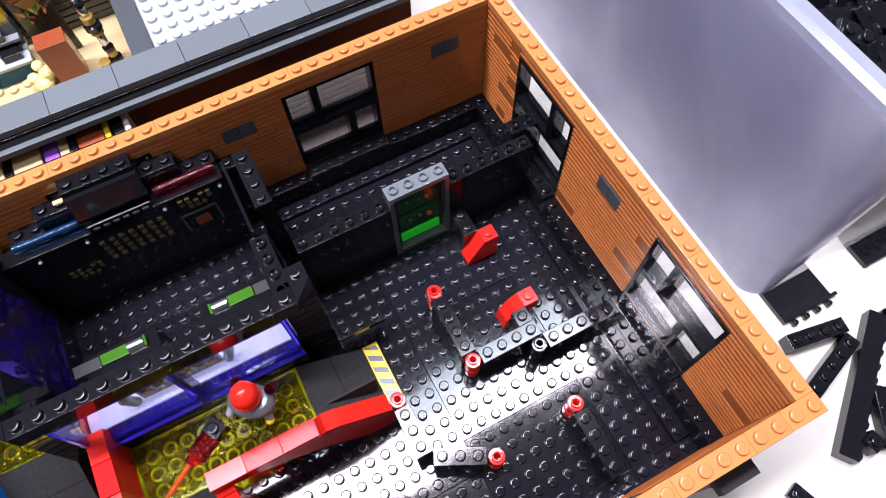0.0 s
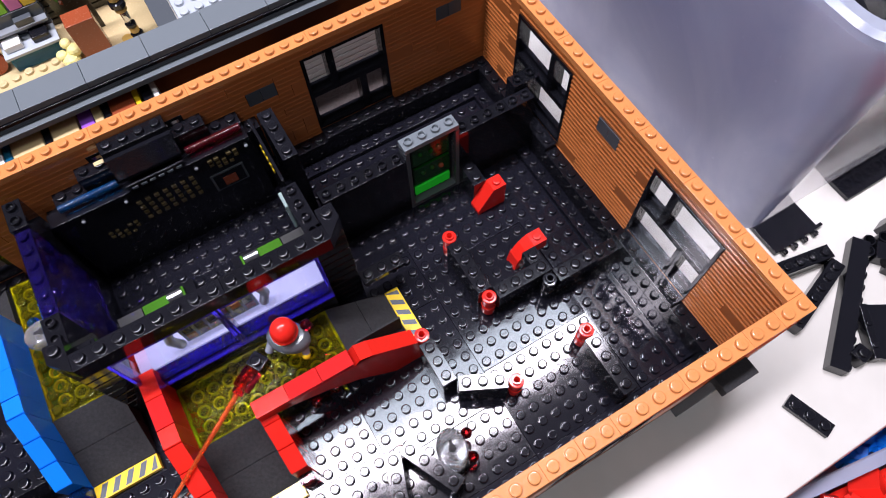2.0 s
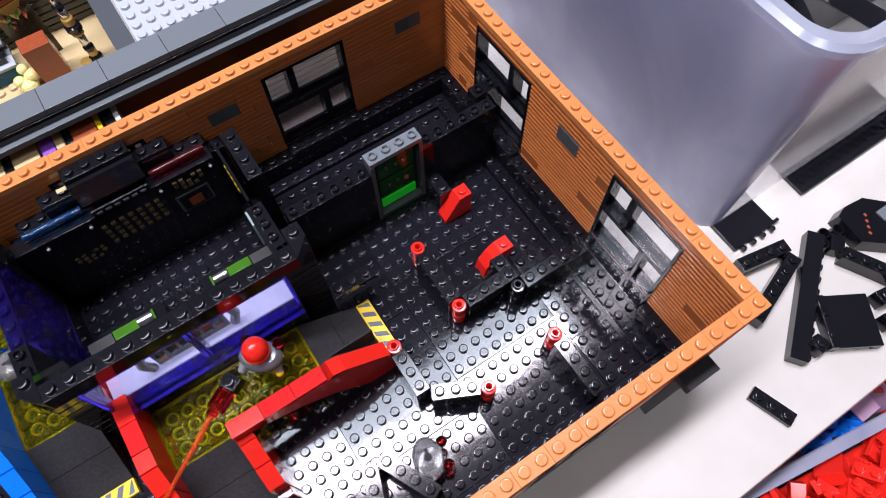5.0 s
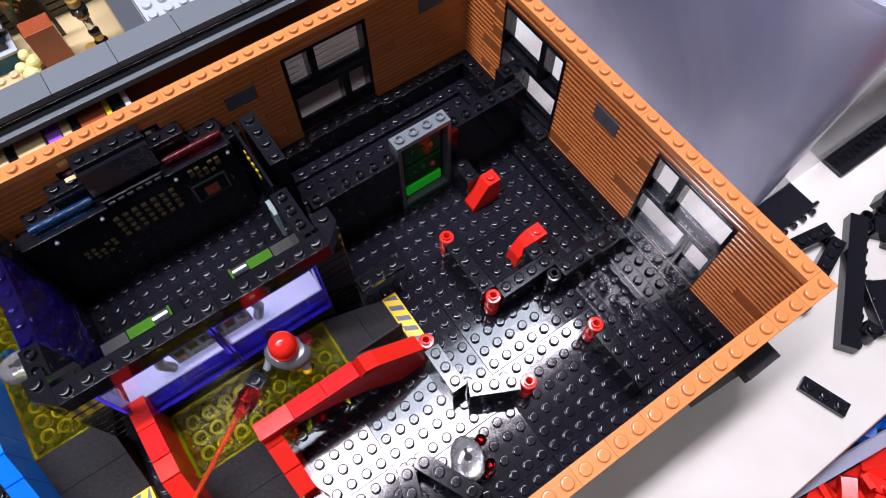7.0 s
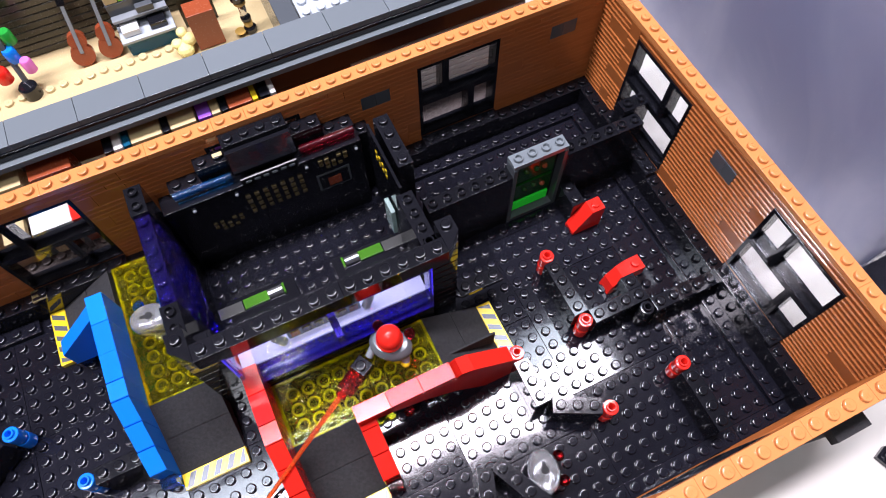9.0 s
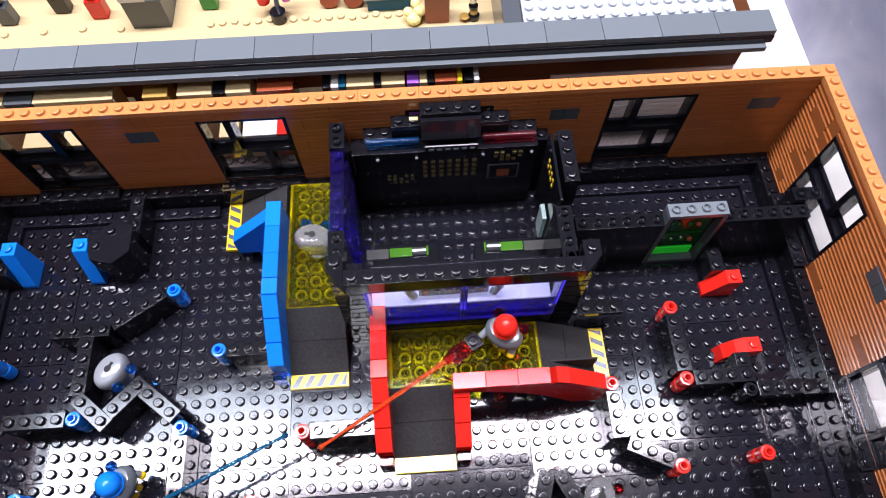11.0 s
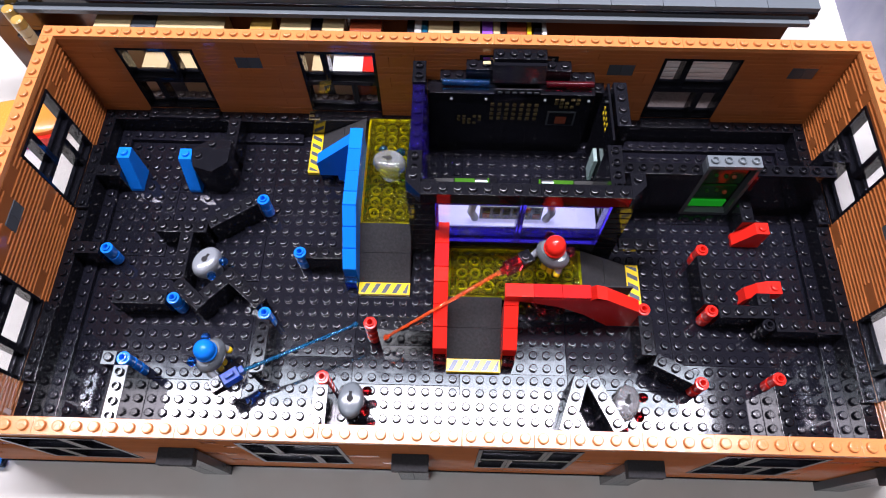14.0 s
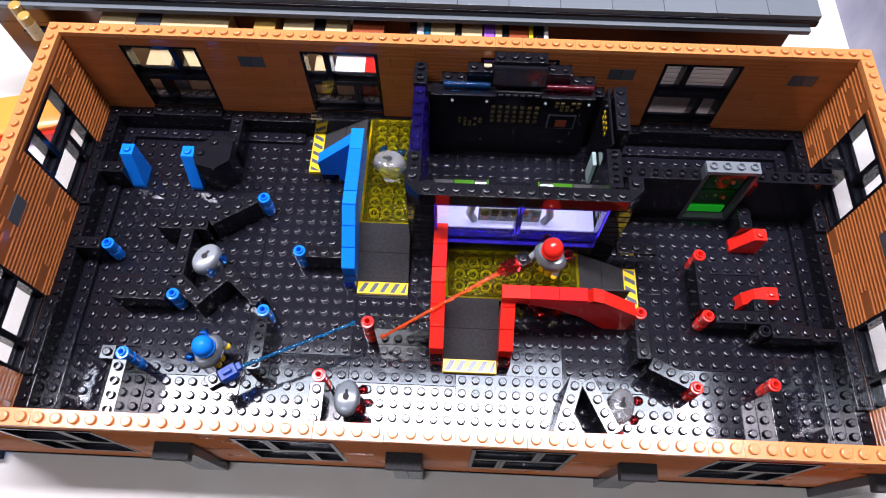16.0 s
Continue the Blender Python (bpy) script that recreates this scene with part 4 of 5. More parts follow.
# ---- toy figures, armour stands and toy blasters ----
def figure(x, y, z, turn, helmet, name_colour, ball_mat):
    b = Build()
    b.box(-0.5, -0.03, -0.35, 0.35, z, z + 12, YELLOW, 0.8)
    b.box(0.03, 0.5, -0.35, 0.35, z, z + 12, YELLOW, 0.8)
    b.box(-0.75, 0.75, -0.42, 0.42, z + 12, z + 24, GREY, 1.2)
    b.turned(0, 0, [(8.8, z + 15), (10.4, z + 19), (10.2, z + 22.5), (8.0, z + 25.3), (3, z + 26)], MID_GREY, 20, sx=1.0, sy=0.72)
    b.ball(0, 0, z + 31.5, 6.0, helmet, 20, 14, sz=1.05)
    b.turned(0, 0, [(5.7, z + 27.6), (6.3, z + 28.0), (6.3, z + 29.0), (5.7, z + 29.5)], helmet, 20)
    b.rod((0.85, 0.1, z + 22), (1.0, -0.5, z + 14), 1.9, GREY, 10)
    b.ball(1.0, -0.6, z + 12.6, 2.1, YELLOW, 10, 8)
    b.rod((-0.85, 0.1, z + 22), (-1.15, -0.8, z + 15), 1.9, GREY, 10)
    b.ball(-0.95, 0.75, z + 25, 2.7, ball_mat, 14, 10)
    b.ball(0.95, 0.75, z + 25, 2.7, ball_mat, 14, 10)
    return solid("toy_figure", b, "small toy figure with a round %s helmet and grey armour" % name_colour, "toy figure", "toy figures", at=at(x, y, 0, turn))


figure(38.45, 14.4, DECK + 0.6, -40, RED, "red", T_RED)
figure(14.2, 7.1, 0.6, 70, BLUE, "blue", T_BLUE)


def armour(x, y, z, turn, material, colour, bead, label):
    """A headless armour piece: an oval shell with a slotted neck hole."""
    ob = thing("armour_stand", label, "armour stand", "armour stands", at=at(x, y, z, turn))
    shell = Build().turned(0, 0, [(6.0, 0.4), (7.4, 8), (9.8, 13), (10.4, 17), (9.6, 20), (8.6, 21.4), (7.4, 21.9), (2.2, 22.0), (1.9, 21.7), (1.9, 15)], material, 30, sx=1.0, sy=0.72)
    part("shell", shell, ob)
    # black disc and bar give the slotted hole its inner darkness
    part("neck_hole_dark", Build().box(0.1, 0.5, -0.1, 0.1, 21.9, 22.12, MATTE_BLACK, 0.05).turned(0, 0, [(1.85, 21.5), (1.85, 22.15)], MATTE_BLACK, 16), ob, "black disc and bar standing in for the dark of the neck hole")
    for sx in (-0.7, 0.7):
        part("bead", Build().ball(sx, -1.05, 17, 2.8, bead, 14, 10), ob, "see-through ball")


armour(12.4, 14.6, 0, 60, GREY, "grey", T_BLUE, "pale grey toy armour shell with blue beads")
armour(24.4, 4.3, 0, 88, MID_GREY, "grey", T_RED, "grey toy armour shell with two dark red beads")
armour(43.6, 4.6, 0, 75, CLEAR, "clear", T_RED, "clear toy armour shell with red beads")
armour(26.2, 22.2, DECK + 0.5, 172, CLEAR, "clear", T_BLUE, "clear toy armour shell with blue beads")
armour(38.5, 12.3, 0, 10, T_RED, "red", T_RED, "dark see-through red toy armour shell under the arch")


def blaster(x, y, z, turn, material, colour, beam_mat, tip):
    ob = thing("toy_blaster", "toy blaster of see-through %s plastic with a long beam rod" % colour, "toy blaster", "toy blasters")
    m = at(x, y, 0, turn)
    part("body", Build().box(-0.75, 0.5, -0.42, 0.42, z - 4.5, z + 2.4, material, 0.4, m), ob, "see-through %s body" % colour)
    part("grip", Build().box(0.52, 1.4, -0.5, 0.5, z - 4, z + 2.6, BLACK, 0.4, m).stud(0.9, 0, z + 2.6, BLACK, 14, m), ob, "black studded grip")
    part("sight", Build().box(-0.45, 0.2, -0.16, 0.16, z + 2.45, z + 4.6, material, 0.3, m), ob)
    part("barrel", Build().box(-1.1, -0.77, -0.26, 0.26, z - 2.4, z + 1.8, material, 0.3, m), ob)
    part("handle", Build().box(0.6, 1.0, -0.2, 0.2, z - 11, z - 4.05, BLACK, 0.4, m), ob)
    s = m @ Vector((-0.5 * ST, 0, z * 0.001))
    part("beam", Build().rod((s.x / ST, s.y / ST, z), tip, 1.25, beam_mat, 12, 0.8).ball(*tip, 1.7, beam_mat, 12, 8), ob, "long thin %s rod" % colour)


blaster(35.6, 13.2, 49, 30, T_RED, "red", T_ORANGE, (26.7, 8.5, 28))
blaster(16.0, 5.4, 26, 215, DEEP_BLUE, "blue", BEAM_TEAL, (24.5, 9.3, 30))

# ---- things on and round the table ----
def loose(x, y, nx, ny, h, turn, z=TABLE_Z, material=BLACK, rx=0.0, colour="black"):
    ob = thing("loose_brick", "loose %s toy brick lying on the table" % colour, "loose brick", "loose bricks", at=at(x, y, z + 0.05, turn) @ pose(0, 0, 0, rx, 0, 0))
    part("brick", brick_mesh(nx, ny, h, material), ob)


loose(63.15, -3.45, 3, 1, 3.2, -72)
loose(67.1, -3.0, 10, 1, 9.6, 36.4, rx=90)
loose(68.9, 3.1, 4, 1, 9.6, -10)
loose(67.2, -0.35, 6, 1, 9.6, 18)
loose(75.35, 0.05, 4, 1, 9.6, -62)
loose(75.0, -3.95, 3, 1, 9.6, -10)
loose(74.1, -5.35, 3, 1, 9.6, -8)
loose(68.95, -4.05, 1, 1, 9.6, 12)
clip = thing("clip_plate", "black flat plate with small clips along one edge", "plate", at=at(70.1, 4.75, TABLE_Z + 0.05, 0))
part("plate", Build().box(0, 4, 0, 2.9, 0, 3.2, BLACK), clip)
for k in range(4):
    x = 0.45 + 0.95 * k
    part("clip", Build().box(x, x + 0.35, -0.42, 0, 0.5, 3.0, BLACK, 0.3).box(x + 0.05, x + 0.3, -0.36, -0.1, 3.0, 4.6, BLACK, 0.3), clip)
part("lug", Build().box(4.0, 4.5, 2.4, 2.95, 0, 3.2, BLACK, 0.3), clip)
part("lug", Build().box(4.0, 4.45, 0.0, 0.25, 0, 3.2, BLACK, 0.3), clip)
panel = thing("wall_panel", "smooth black wall panel lying flat on the table", "panel", at=at(69.9, -4.15, TABLE_Z + 0.05, -30))
part("sheet", Build().box(0.55, 3.6, 0, 3.75, 4.2, 6.4, BLACK, 0.3), panel)
part("side", Build().box(0, 0.53, 0, 3.75, 0, 8, BLACK, 0.3), panel)
part("side", Build().box(3.0, 3.6, 0, 3.75, 0, 4.15, BLACK, 0.3), panel)
for y in (0.9, 2.4):
    part("peg", Build().turned(0.27, y, [(1.7, 8), (1.7, 9.0), (1.4, 9.2)], BLACK, 14), panel)
hull = thing("wedge_block", "large black wedge block with faint red marks", "wedge block", at=at(0, 0, TABLE_Z + 0.05))
ring = [(77.3, 0.1), (79.2, -1.5), (82.2, 0.8), (80.3, 2.7), (78.5, 2.9), (77.5, 2.6)]
b = Build().poly([(x * ST, y * ST, 0.0) for x, y in ring] + [((79.3 + 0.93 * (x - 79.3)) * ST, (0.8 + 0.93 * (y - 0.8)) * ST, 0.0096) for x, y in ring],
                 [tuple(range(6))[::-1], tuple(range(6, 12))] + [(i, (i + 1) % 6, 6 + (i + 1) % 6, 6 + i) for i in range(6)], BLACK)
part("block", b, hull, smooth=False)
for k in range(4):
    part("mark", Build().box(79.2 - 0.28 * k, 79.4 - 0.28 * k, 1.35 - 0.4 * k, 1.6 - 0.4 * k, 9.6, 9.68, RUST, 0.03), hull, "red mark")
part("flap", Build().box(80.0, 81.2, 0.3, 1.2, 9.62, 11, MID_GREY, 0.3), hull, "pale grey flap")
joint = thing("technic_connector", "small black connector with round holes", "connector", at=at(76.0, 0.9, TABLE_Z + 0.05, 40))
part("core", Build().box(-0.5, 0.9, -0.5, 0.5, 0, 8, BLACK, 0.6), joint)
for x, y in ((-0.1, 0.95), (0.75, 0.95), (1.35, 0.0)):
    part("sleeve", Build().turned(x, y, [(3.4, 0), (3.4, 7.4), (3.1, 7.7), (2.5, 7.7), (2.4, 7.4), (2.4, 1)], BLACK, 16), joint)
under = thing("upturned_plate", "long black plate lying upside down under the clear bin", "plate", at=at(77.6, 5.35, TABLE_Z + 0.05))
part("plate", Build().box(0, 12, 0, 4, 0, 1.2, BLACK), under)
for box in ((0, 12, 0, 0.18), (0, 12, 3.82, 4), (0, 0.18, 0.19, 3.81), (11.82, 12, 0.19, 3.81)):
    part("rim", Build().box(*box, 1.22, 3.2, BLACK, 0.1), under)
tube_b = Build().turned(0, 0, [(3.25, 1.2), (3.25, 3.2), (2.4, 3.2), (2.4, 1.25)], BLACK, 16).mesh("tube", True)
for i in range(11):
    for j in range(3):
        part("tube", tube_b, under, at=at(1 + i, 1 + j, 0))


def rounded(x0, x1, y0, y1, r):
    """Outline of a rounded rectangle in studs, from the middle of its front side round by the far end."""
    pts = []
    for cx, cy, a0 in ((x1 - r, y0 + r, -90), (x1 - r, y1 - r, 0), (x0 + r, y1 - r, 90), (x0 + r, y0 + r, 180)):
        for k in range(9):
            a = radians(a0 + 90 * k / 8)
            pts.append((cx + r * math.cos(a), cy + r * math.sin(a)))
    return pts


def tub(b, levels, material, close=False, chosen=None):
    """A shell through rounded outlines, (x0, x1, y0, y1, radius, height); chosen picks the sides by their index."""
    rings = [[(x * ST, y * ST, z * 0.001) for x, y in rounded(x0, x1, y0, y1, r)] for x0, x1, y0, y1, r, z in levels]
    n = len(rings[0])
    pts = [p for ring in rings for p in ring]
    faces = [(k * n + i, k * n + (i + 1) % n, (k + 1) * n + (i + 1) % n, (k + 1) * n + i)
             for k in range(len(rings) - 1) for i in range(n) if chosen is None or i in chosen]
    if close:
        faces.append(tuple(range(n))[::-1])
    used = sorted({i for f in faces for i in f})
    place = {i: k for k, i in enumerate(used)}
    return b.poly([pts[i] for i in used], [tuple(place[i] for i in f) for f in faces], material)


X0, X1, Y0, Y1, H = 68.8, 112, 7.0, 62, 148
bin_ob = thing("storage_bin", "large cloudy clear plastic storage bin holding dark pieces", "storage bin")
OUT = [(X0 + 0.12, X1, Y0 + 0.1, Y1, 1.5, TABLE_Z + 3.6), (X0, X1, Y0, Y1, 1.6, TABLE_Z + 7), (X0 - 0.4, X1, Y0 - 0.35, Y1, 2.6, H)]
IN = [(a + 0.2, c - 0.2, d + 0.2, e - 0.2, r, z) for a, c, d, e, r, z in OUT]
shell = part("bin_wall", tub(tub(Build(), OUT, BIN_PLASTIC, False, set(range(35))), IN[::-1], BIN_PLASTIC, False, set(range(35))), bin_ob)
shell.visible_shadow = False
shell = part("front_wall", tub(Build(), OUT, FRONT_PLASTIC, False, {35}), bin_ob, "clearer front wall")
shell.visible_shadow = False
shell = part("rim", tub(Build(), [(X0 - 0.45, X1, Y0 - 0.4, Y1, 2.6, H - 4), (X0 - 0.85, X1, Y0 - 0.8, Y1, 3.0, H - 3), (X0 - 0.9, X1, Y0 - 0.85, Y1, 3.0, H + 1), (X0 - 0.6, X1, Y0 - 0.55, Y1, 2.8, H + 3), (X0 + 0.1, X1 - 0.5, Y0 + 0.15, Y1 - 0.5, 2.4, H + 2.4), (X0 + 0.15, X1 - 0.5, Y0 + 0.2, Y1 - 0.5, 2.4, H - 4)], RIM_PLASTIC), bin_ob, "rolled rim")
shell.visible_shadow = False
shell = part("bin_floor", tub(Build(), [OUT[0]], FRONT_PLASTIC, True), bin_ob, "clear floor")
shell.visible_shadow = False
r2 = random.Random(5)
b = Build()
for k in range(520):
    m = at(r2.uniform(X0 + 4, X1 - 4), r2.uniform(Y0 + 5, Y1 - 12), r2.uniform(98, 122), r2.uniform(0, 360)) @ pose(0, 0, 0, r2.uniform(-50, 50), r2.uniform(-50, 50), 0)
    nx, ny, hh = r2.choice([2, 3, 4, 6]), r2.choice([1, 2]), r2.choice([3.2, 9.6])
    b.box(0, nx, 0, ny, 0, hh, BLACK, 0.3, m)
    if k % 3 == 0:
        for i in range(nx):
            b.stud(i + 0.5, 0.5, hh, BLACK, 10, m, False)
b.box(X0 + 3, X1 - 2, Y0 + 8, Y1 - 2, 8, 100, BLACK)
solid("black_brick_heap", b, "heap of mixed black toy bricks in the bin", "brick heap", kind="stuff", smooth=False)


# trays of red and blue bricks below the table edge
def heap(name, label, x0, x1, y0, y1, z0, z1, count, material, seed, place, bed=True):
    r3 = random.Random(seed)
    b = Build()
    for k in range(count):
        m = at(r3.uniform(x0, x1), r3.uniform(y0, y1), r3.uniform(z0, z1), r3.uniform(0, 360)) @ pose(0, 0, 0, r3.uniform(-65, 65), r3.uniform(-65, 65), 0)
        nx, ny, hh = r3.choice([1, 1, 2, 2, 3]), r3.choice([1, 1, 1, 2]), r3.choice([3.2, 3.2, 9.6])
        b.box(0, nx, 0, ny, 0, hh, material, 0.3, m)
        if k % 4 == 0:
            for i in range(nx):
                b.stud(i + 0.5, 0.5, hh, material, 10, m, False)
    if bed:
        b.box(x0 - 0.6, x1 + 0.6, y0 - 0.6, y1 + 0.6, z0 - 25, z0, material)
    return solid(name, b, label, "brick heap", kind="stuff", smooth=False, at=place)


TRAY = at(57.5, -7.7, 0, -9)
tray = thing("parts_tray", "clear plastic tray full of red toy bricks", "tray", "trays", at=TRAY)
part("tray_wall", tub(tub(Build(), [(0.6, 33, -24, -0.6, 2.0, -112), (0.2, 33.4, -24.4, -0.2, 2.4, -54)], BIN_PLASTIC, True), [(0.4, 33.2, -24.2, -0.4, 2.4, -54), (0.8, 32.8, -23.8, -0.8, 2.0, -111)], BIN_PLASTIC), tray)
part("rim", tub(Build(), [(0.1, 33.5, -24.5, -0.1, 2.4, -54), (-0.1, 33.7, -24.7, 0.1, 2.5, -52), (0.0, 33.6, -24.6, 0.0, 2.5, -50.6), (0.8, 32.9, -23.9, -0.8, 2.2, -50.2), (0.85, 32.8, -23.8, -0.85, 2.2, -54)], BIN_PLASTIC), tray, "rolled rim")
heap("red_brick_heap", "heap of mixed red toy bricks", 1.8, 31, -22, -1.9, -72, -57, 1500, RED, 8, TRAY)
side = thing("parts_tray", "pinkish clear plastic tray with blue and red toy bricks", "tray", "trays")
part("tray_wall", Build().box(70.0, 76.3, -8.35, -8.15, -112, -80, BIN_PLASTIC, 0.4), side)
part("divider", Build().box(75.6, 75.8, -10.6, -8.4, -112, -56, PINK_PLASTIC, 0.4), side, "pink divider")
part("tray_floor", Build().box(68, 88, -10.6, -8.4, -112, -110, PINK_PLASTIC, 0.4), side)
part("lid", Build().box(73.6, 76.6, -10.3, -8.4, -76, -74, PINK_PLASTIC, 0.4), side, "pink lid")
heap("blue_brick_heap", "heap of mixed blue toy bricks", 70.9, 72.6, -9.4, -8.8, -96, -80, 34, BLUE, 9, None, False)
heap("red_brick_heap", "heap of mixed red toy bricks", 77.0, 87.0, -10.0, -8.6, -84, -66, 90, RED, 10, None)


# ---- goods in the neighbouring shop ----
SHOP = 50.05


def guitar(x, y, lean):
    ob = thing("toy_guitar", "small brown toy guitar leaning on a dark wall", "guitar", "guitars", at=at(x, y, SHOP) @ pose(0, 0, 0, -14, lean, 0))
    b = Build()
    for r, z in ((6.2, 6.5), (4.9, 15.5)):
        b.turned(0, 0, [(r, -2), (r, 2)], RUST, 20, pose(0, 0, z * 0.001, 90, 0, 0))
    part("body", b, ob)
    part("neck", Build().box(-0.13, 0.13, -0.32, -0.2, 8, 36, GREY, 0.3), ob, "grey neck")
    part("head", Build().box(-0.25, 0.25, -0.32, -0.15, 36, 42, BLACK, 0.3), ob)


guitar(29.2, 42.2, 8)
guitar(27.3, 42.3, 8)
shelf = thing("shop_shelf", "low dark shelf with a pale blue front", "shelf")
part("shelf_base", Build().box(30.4, 33.8, 41.6, 43.2, SHOP, SHOP + 9, T_TEAL, 0.4), shelf, "teal front")
part("shelf_board", Build().box(30.2, 34.0, 41.5, 43.8, SHOP + 9.1, SHOP + 11, LIGHT_GREY, 0.3), shelf)
part("shelf_back", Build().box(30.2, 34.0, 43.2, 44.2, SHOP + 11.1, SHOP + 26, DARK_GREY, 0.4), shelf)
part("shelf_board", Build().box(30.2, 34.0, 42.6, 43.2, SHOP + 17, SHOP + 19, GREY, 0.3), shelf)
for x, m, col in ((30.3, TAN, "tan"), (31.2, LIME, "lime green"), (32.2, PINK, "pink"), (33.1, YELLOW, "orange yellow")):
    bx = thing("small_box", "small %s plastic box on the shop shelf" % col, "box", "boxes on the shelf")
    part("box", Build().box(x, x + 0.85, 43.25, 44.1, SHOP + 26.1, SHOP + 34, m, 0.4), bx)
for x, z, m, col in ((30.5, 11.1, WHITE, "white"), (32.0, 19.1, DARK_GREY, "dark"), (32.4, 11.1, BLACK, "black")):
    solid("small_box", Build().box(x, x + 1.2, 41.9 if z < 15 else 42.65, 42.9 if z < 15 else 43.15, SHOP + z, SHOP + z + 4, m, 0.4), "small %s block on the shop shelf" % col, "box", "boxes on the shelf")
solid("record_disc", Build().turned(0, 0, [(9, -0.8), (9, 0.8)], LIGHT_GREY, 28, at(28.2, 44.3, 98) @ pose(0, 0, 0, 76, 0, 0)).turned(0, 0, [(2, -1), (2, 1)], BLACK, 16, at(28.2, 44.3, 98) @ pose(0, 0, 0, 76, 0, 0)), "round grey disc with a dark middle on the wall", "disc")
block = thing("shop_counter", "plain rust red display block on the tan floor", "counter")
part("block", Build().box(34.9, 36.8, 40.0, 41.4, SHOP, SHOP + 25, RUST, 0.4), block)
sheet = thing("wall_poster", "dark see-through poster panel with a green edge and coloured shapes", "poster")
part("sheet", Build().box(34.6, 37.0, 42.6, 42.75, SHOP, SHOP + 44, SLAT_BROWN, 0.1), sheet)
part("edge", Build().box(34.55, 37.05, 42.5, 42.85, SHOP + 44.1, SHOP + 45.2, GREEN, 0.2), sheet, "bright green edge")
part("shape", Build().prism([(35.0, SHOP + 38), (36.7, SHOP + 40), (35.9, SHOP + 28)], "y", 42.5, 42.59, GOLD), sheet, "yellow triangle", smooth=False)
part("shape", Build().prism([(34.8, SHOP + 41), (36.8, SHOP + 43), (36.6, SHOP + 40.5), (34.9, SHOP + 38.6)], "y", 42.52, 42.59, RUST), sheet, "red bar", smooth=False)
r4 = random.Random(21)
for k in range(16):
    m = at(r4.uniform(34.9, 36.7), 42.2 + r4.uniform(-0.2, 0.2), SHOP + r4.uniform(25, 33), r4.uniform(-40, 40)) @ pose(0, 0, 0, r4.uniform(-30, 30), r4.uniform(-60, 60), 0)
    part("leaf", Build().poly([(0, 0, 0), (0.0012, 0.0006, 0.0022), (0, 0, 0.006), (-0.0012, 0.0006, 0.0022), (0, 0.0006, 0.002)], [(0, 1, 4), (1, 2, 4), (2, 3, 4), (3, 0, 4)], (OLIVE, RUST, GOLD, SLAT_BROWN)[k % 4], m), sheet, smooth=False)
lump = Build()
for x, y, z, r in ((34.0, 40.2, 3.5, 5.2), (34.5, 40.5, 7.5, 4.2), (33.6, 40.5, 6.5, 3.4), (34.2, 40.9, 10.5, 3.2)):
    lump.ball(x, y, SHOP + z, r, PALE_YELLOW, 10, 7, sz=0.8)
solid("yellow_lump", lump, "pale yellow rounded toy lump on the tan floor", "toy", smooth=False)
horn = thing("toy_horn", "black, gold and silver toy horn standing on the shop floor", "toy horn")
for k, (r, h, m) in enumerate(((3.6, 4, BLACK), (2.6, 4, GOLD), (3.0, 3, BLACK), (2.2, 8, CHROME), (3.4, 3, GOLD), (4.4, 4, BLACK), (3.2, 5, GOLD), (2.4, 5, CHROME), (3.0, 3, BLACK), (1.6, 8, CHROME))):
    z = SHOP + sum((4, 4, 3, 8, 3, 4, 5, 5, 3, 8)[:k])
    part("segment", Build().turned(38.75 - 0.03 * k, 40.3 + 0.05 * k, [(r * 0.8, z), (r, z + 0.6), (r, z + h - 0.7), (r * 0.8, z + h - 0.05)], m, 14), horn)
part("bell", Build().turned(38.0, 40.2, [(1.0, SHOP), (2.2, SHOP + 2), (3.2, SHOP + 3)], GOLD, 14), horn, "gold bell")
poster2 = thing("wall_poster", "pale blue poster with two dark discs", "poster")
part("sheet", Build().box(36.9, 38.9, 44.45, 44.58, 84, 98, T_TEAL, 0.1), poster2)
for x in (37.4, 38.3):
    part("disc", Build().turned(0, 0, [(2.6, -0.4), (2.6, 0.4)], BLACK, 18, at(x, 44.42, 91) @ pose(0, 0, 0, 90, 0, 0)), poster2)
drums = Build()
for x, y, z, r, m in ((23.4, 41.2, 0, 5, BLACK), (22.4, 41.9, 10, 4, RED), (23.6, 42.3, 18, 3.4, BLUE), (24.2, 41.8, 12, 3, PINK), (22.8, 42.5, 24, 3, YELLOW), (24.0, 42.8, 26, 3.2, GREEN)):
    drums.turned(x, y, [(r, SHOP + z), (r, SHOP + z + 7), (r * 0.8, SHOP + z + 8)], m, 14)
drums.rod((23.4, 41.6, SHOP + 6), (23.4, 42.6, SHOP + 30), 1.6, DARK_GREY)
solid("toy_figure", drums, "small toy figure in mixed bright colours on the tan floor", "toy figure", "toy figures")
counter = thing("shop_counter", "dark counter with a white top on the tan floor", "counter")
part("base", Build().box(12, 15, 41, 44, SHOP, SHOP + 22, DARK_GREY, 0.4), counter)
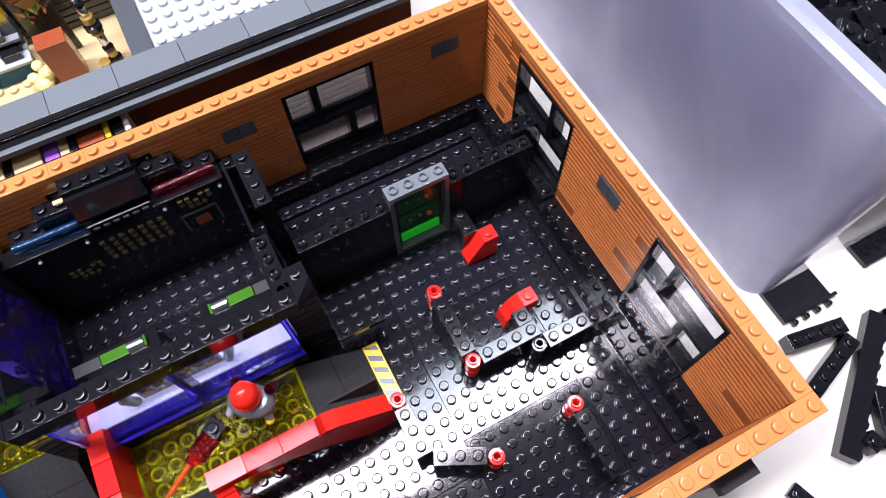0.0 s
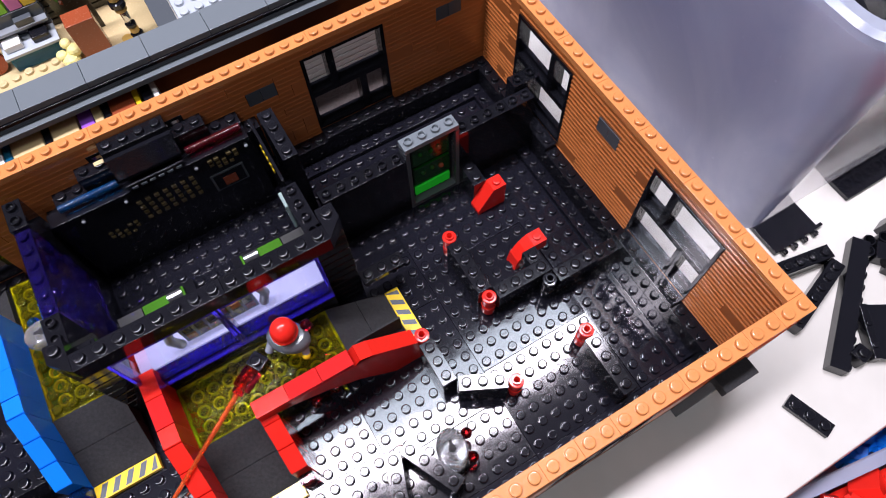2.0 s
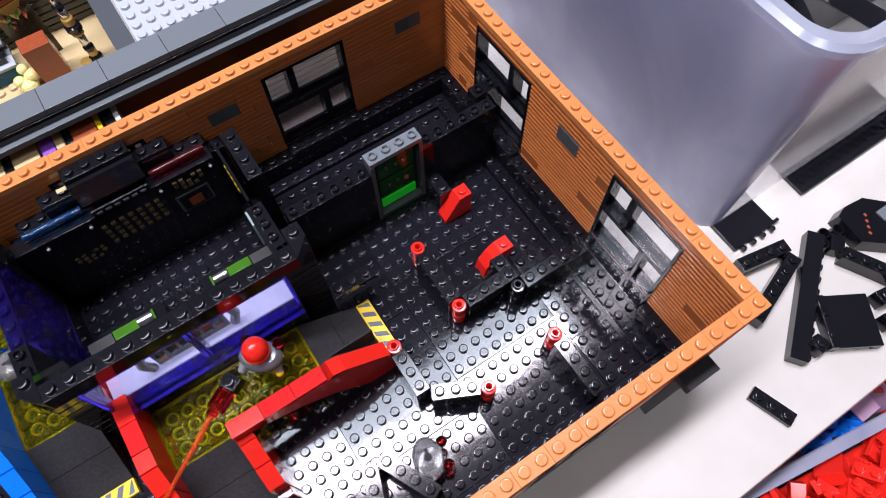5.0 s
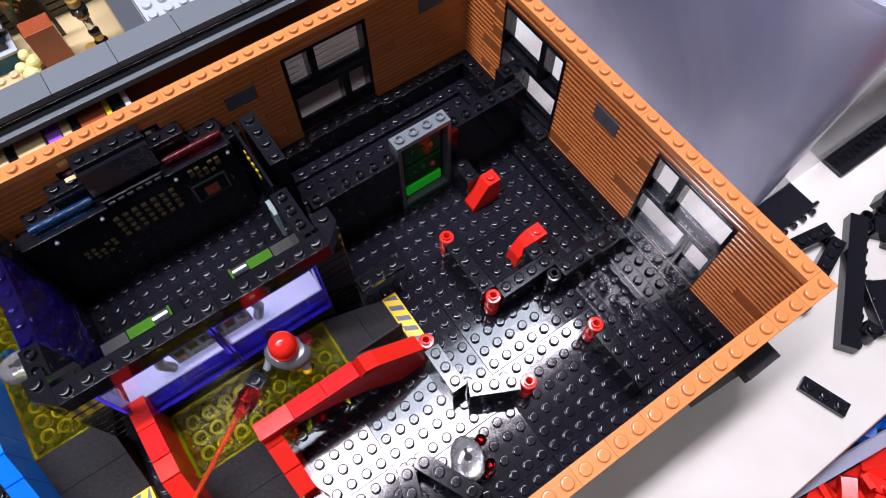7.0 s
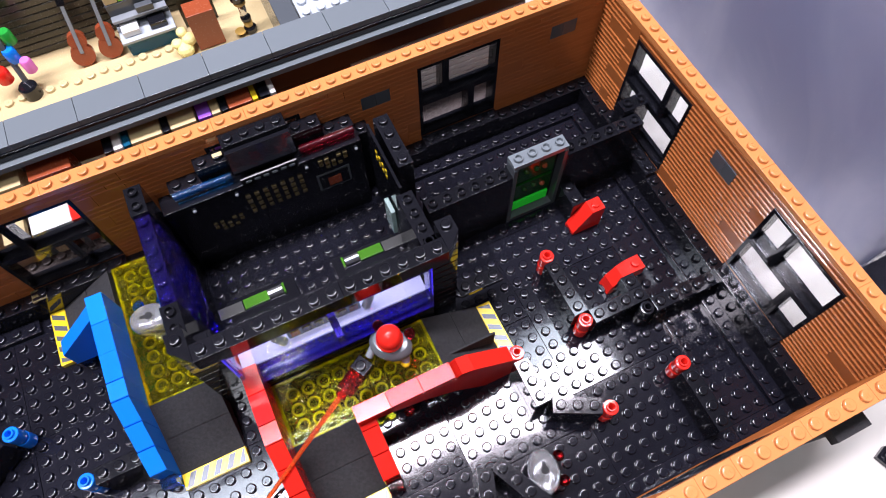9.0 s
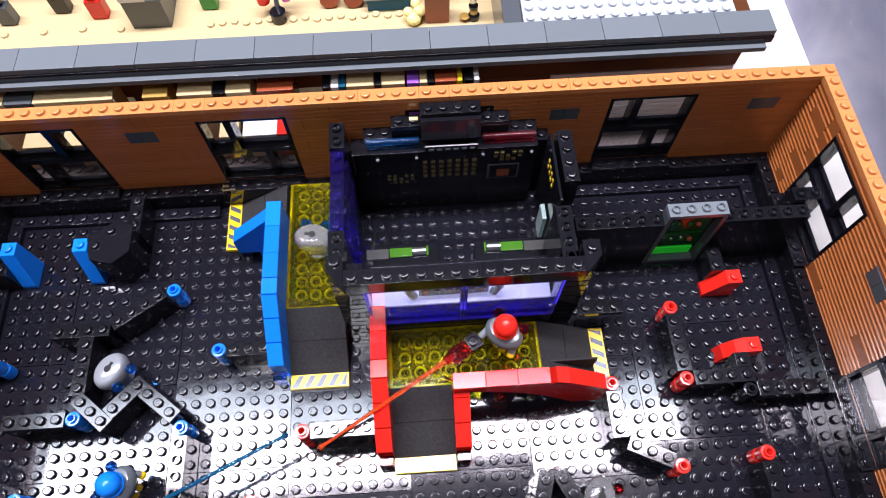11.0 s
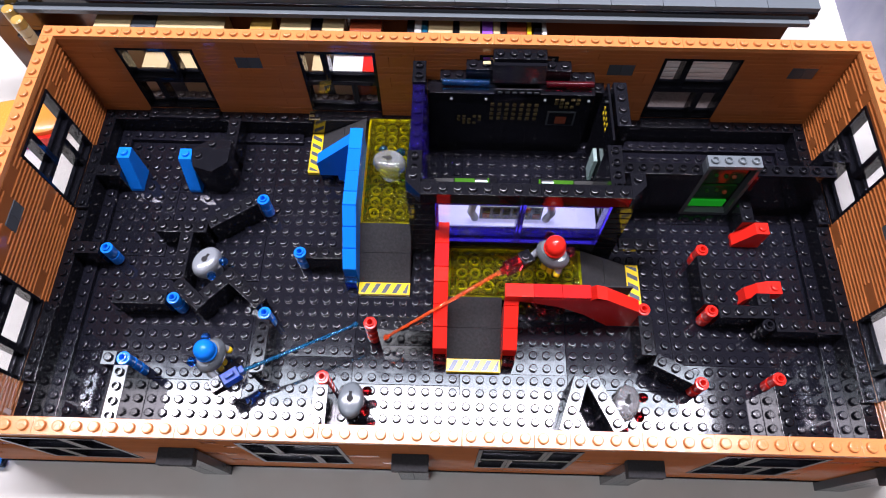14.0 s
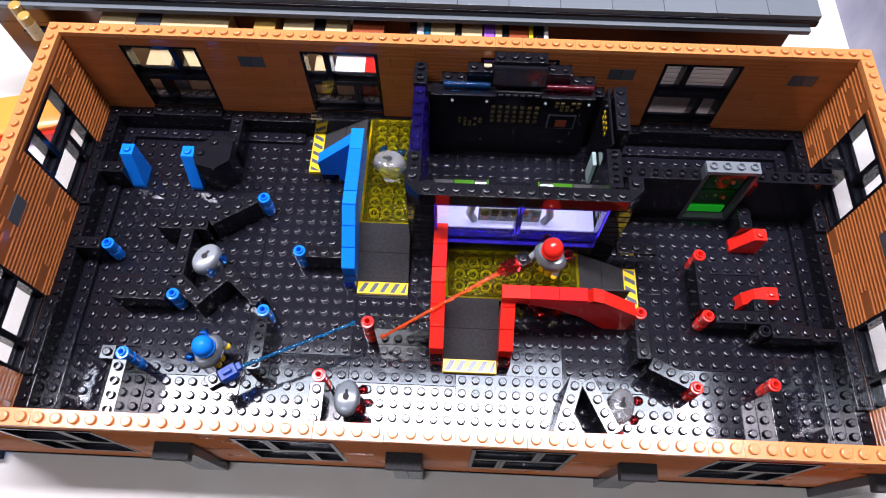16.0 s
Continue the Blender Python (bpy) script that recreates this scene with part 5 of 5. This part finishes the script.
part("top", Build().box(12, 14, 40.8, 44.1, SHOP + 22.1, SHOP + 26, WHITE, 0.4), counter)
for x, y, m, col in ((17.2, 42.6, GREEN, "green"), (8.6, 42.2, RED, "red"), (5.5, 43, BLACK, "black"), (1.5, 42, DARK_GREY, "dark grey"), (-3, 43, BLACK, "black")):
    solid("shop_toy", Build().box(x, x + 1.3, y, y + 1, SHOP, SHOP + 14, m, 0.8).ball(x + 0.65, y + 0.5, SHOP + 18, 4.2, YELLOW if m in (GREEN, RED) else m, 12, 8), "small %s toy standing on the tan floor" % col, "toy", "toys in the shop")
for k in range(22):
    solid("floor_stud", Build().stud(18 + 0.93 * k if k < 18 else 2 + 3 * (k - 18), 41.0 + 0.1 * (k % 3), SHOP - 0.05, TAN, 12), "round tan stud on the shop floor", "stud", "studs on the shop floor")
# beside the far end of the building
slide = thing("orange_tray", "bright orange rounded plastic tray with a red edge on the table", "tray", at=at(-8.3, 28.7, TABLE_Z + 0.05, 14))
part("body", tub(Build(), [(-4.4, 4.4, -1.9, 1.9, 1.2, 13), (-4.6, 4.6, -2.1, 2.1, 1.4, 12), (-4.6, 4.6, -2.1, 2.1, 1.4, 0)], BRIGHT_ORANGE, True), slide)
part("edge", Build().box(-3.6, 4.0, -2.55, -2.12, 0, 9, RED, 0.6), slide, "red edge")
gold = thing("round_stack", "stack of gold and tan round bricks on a black bar", "stack")
part("bar", Build().box(-4.6, -1.2, 32.0, 32.7, TABLE_Z, 60, BLACK), gold)
for x, y, z in ((-3.1, 31.5, 60.1), (-4.2, 32.6, 60.1)):
    for k in range(3):
        part("round_brick", Build().turned(x, y, [(3.9, z + 6.4 * k), (3.9, z + 5.6 + 6.4 * k), (2.8, z + 6.3 + 6.4 * k)], GOLD if k == 2 else TAN, 16), gold)
solid("blue_piece", Build().box(-1.1, -0.2, -0.5, 0.4, TABLE_Z, TABLE_Z + 9.6, T_BLUE, 0.4).stud(-0.65, -0.05, TABLE_Z + 9.6, T_BLUE), "small see-through blue brick on the table", "loose brick")
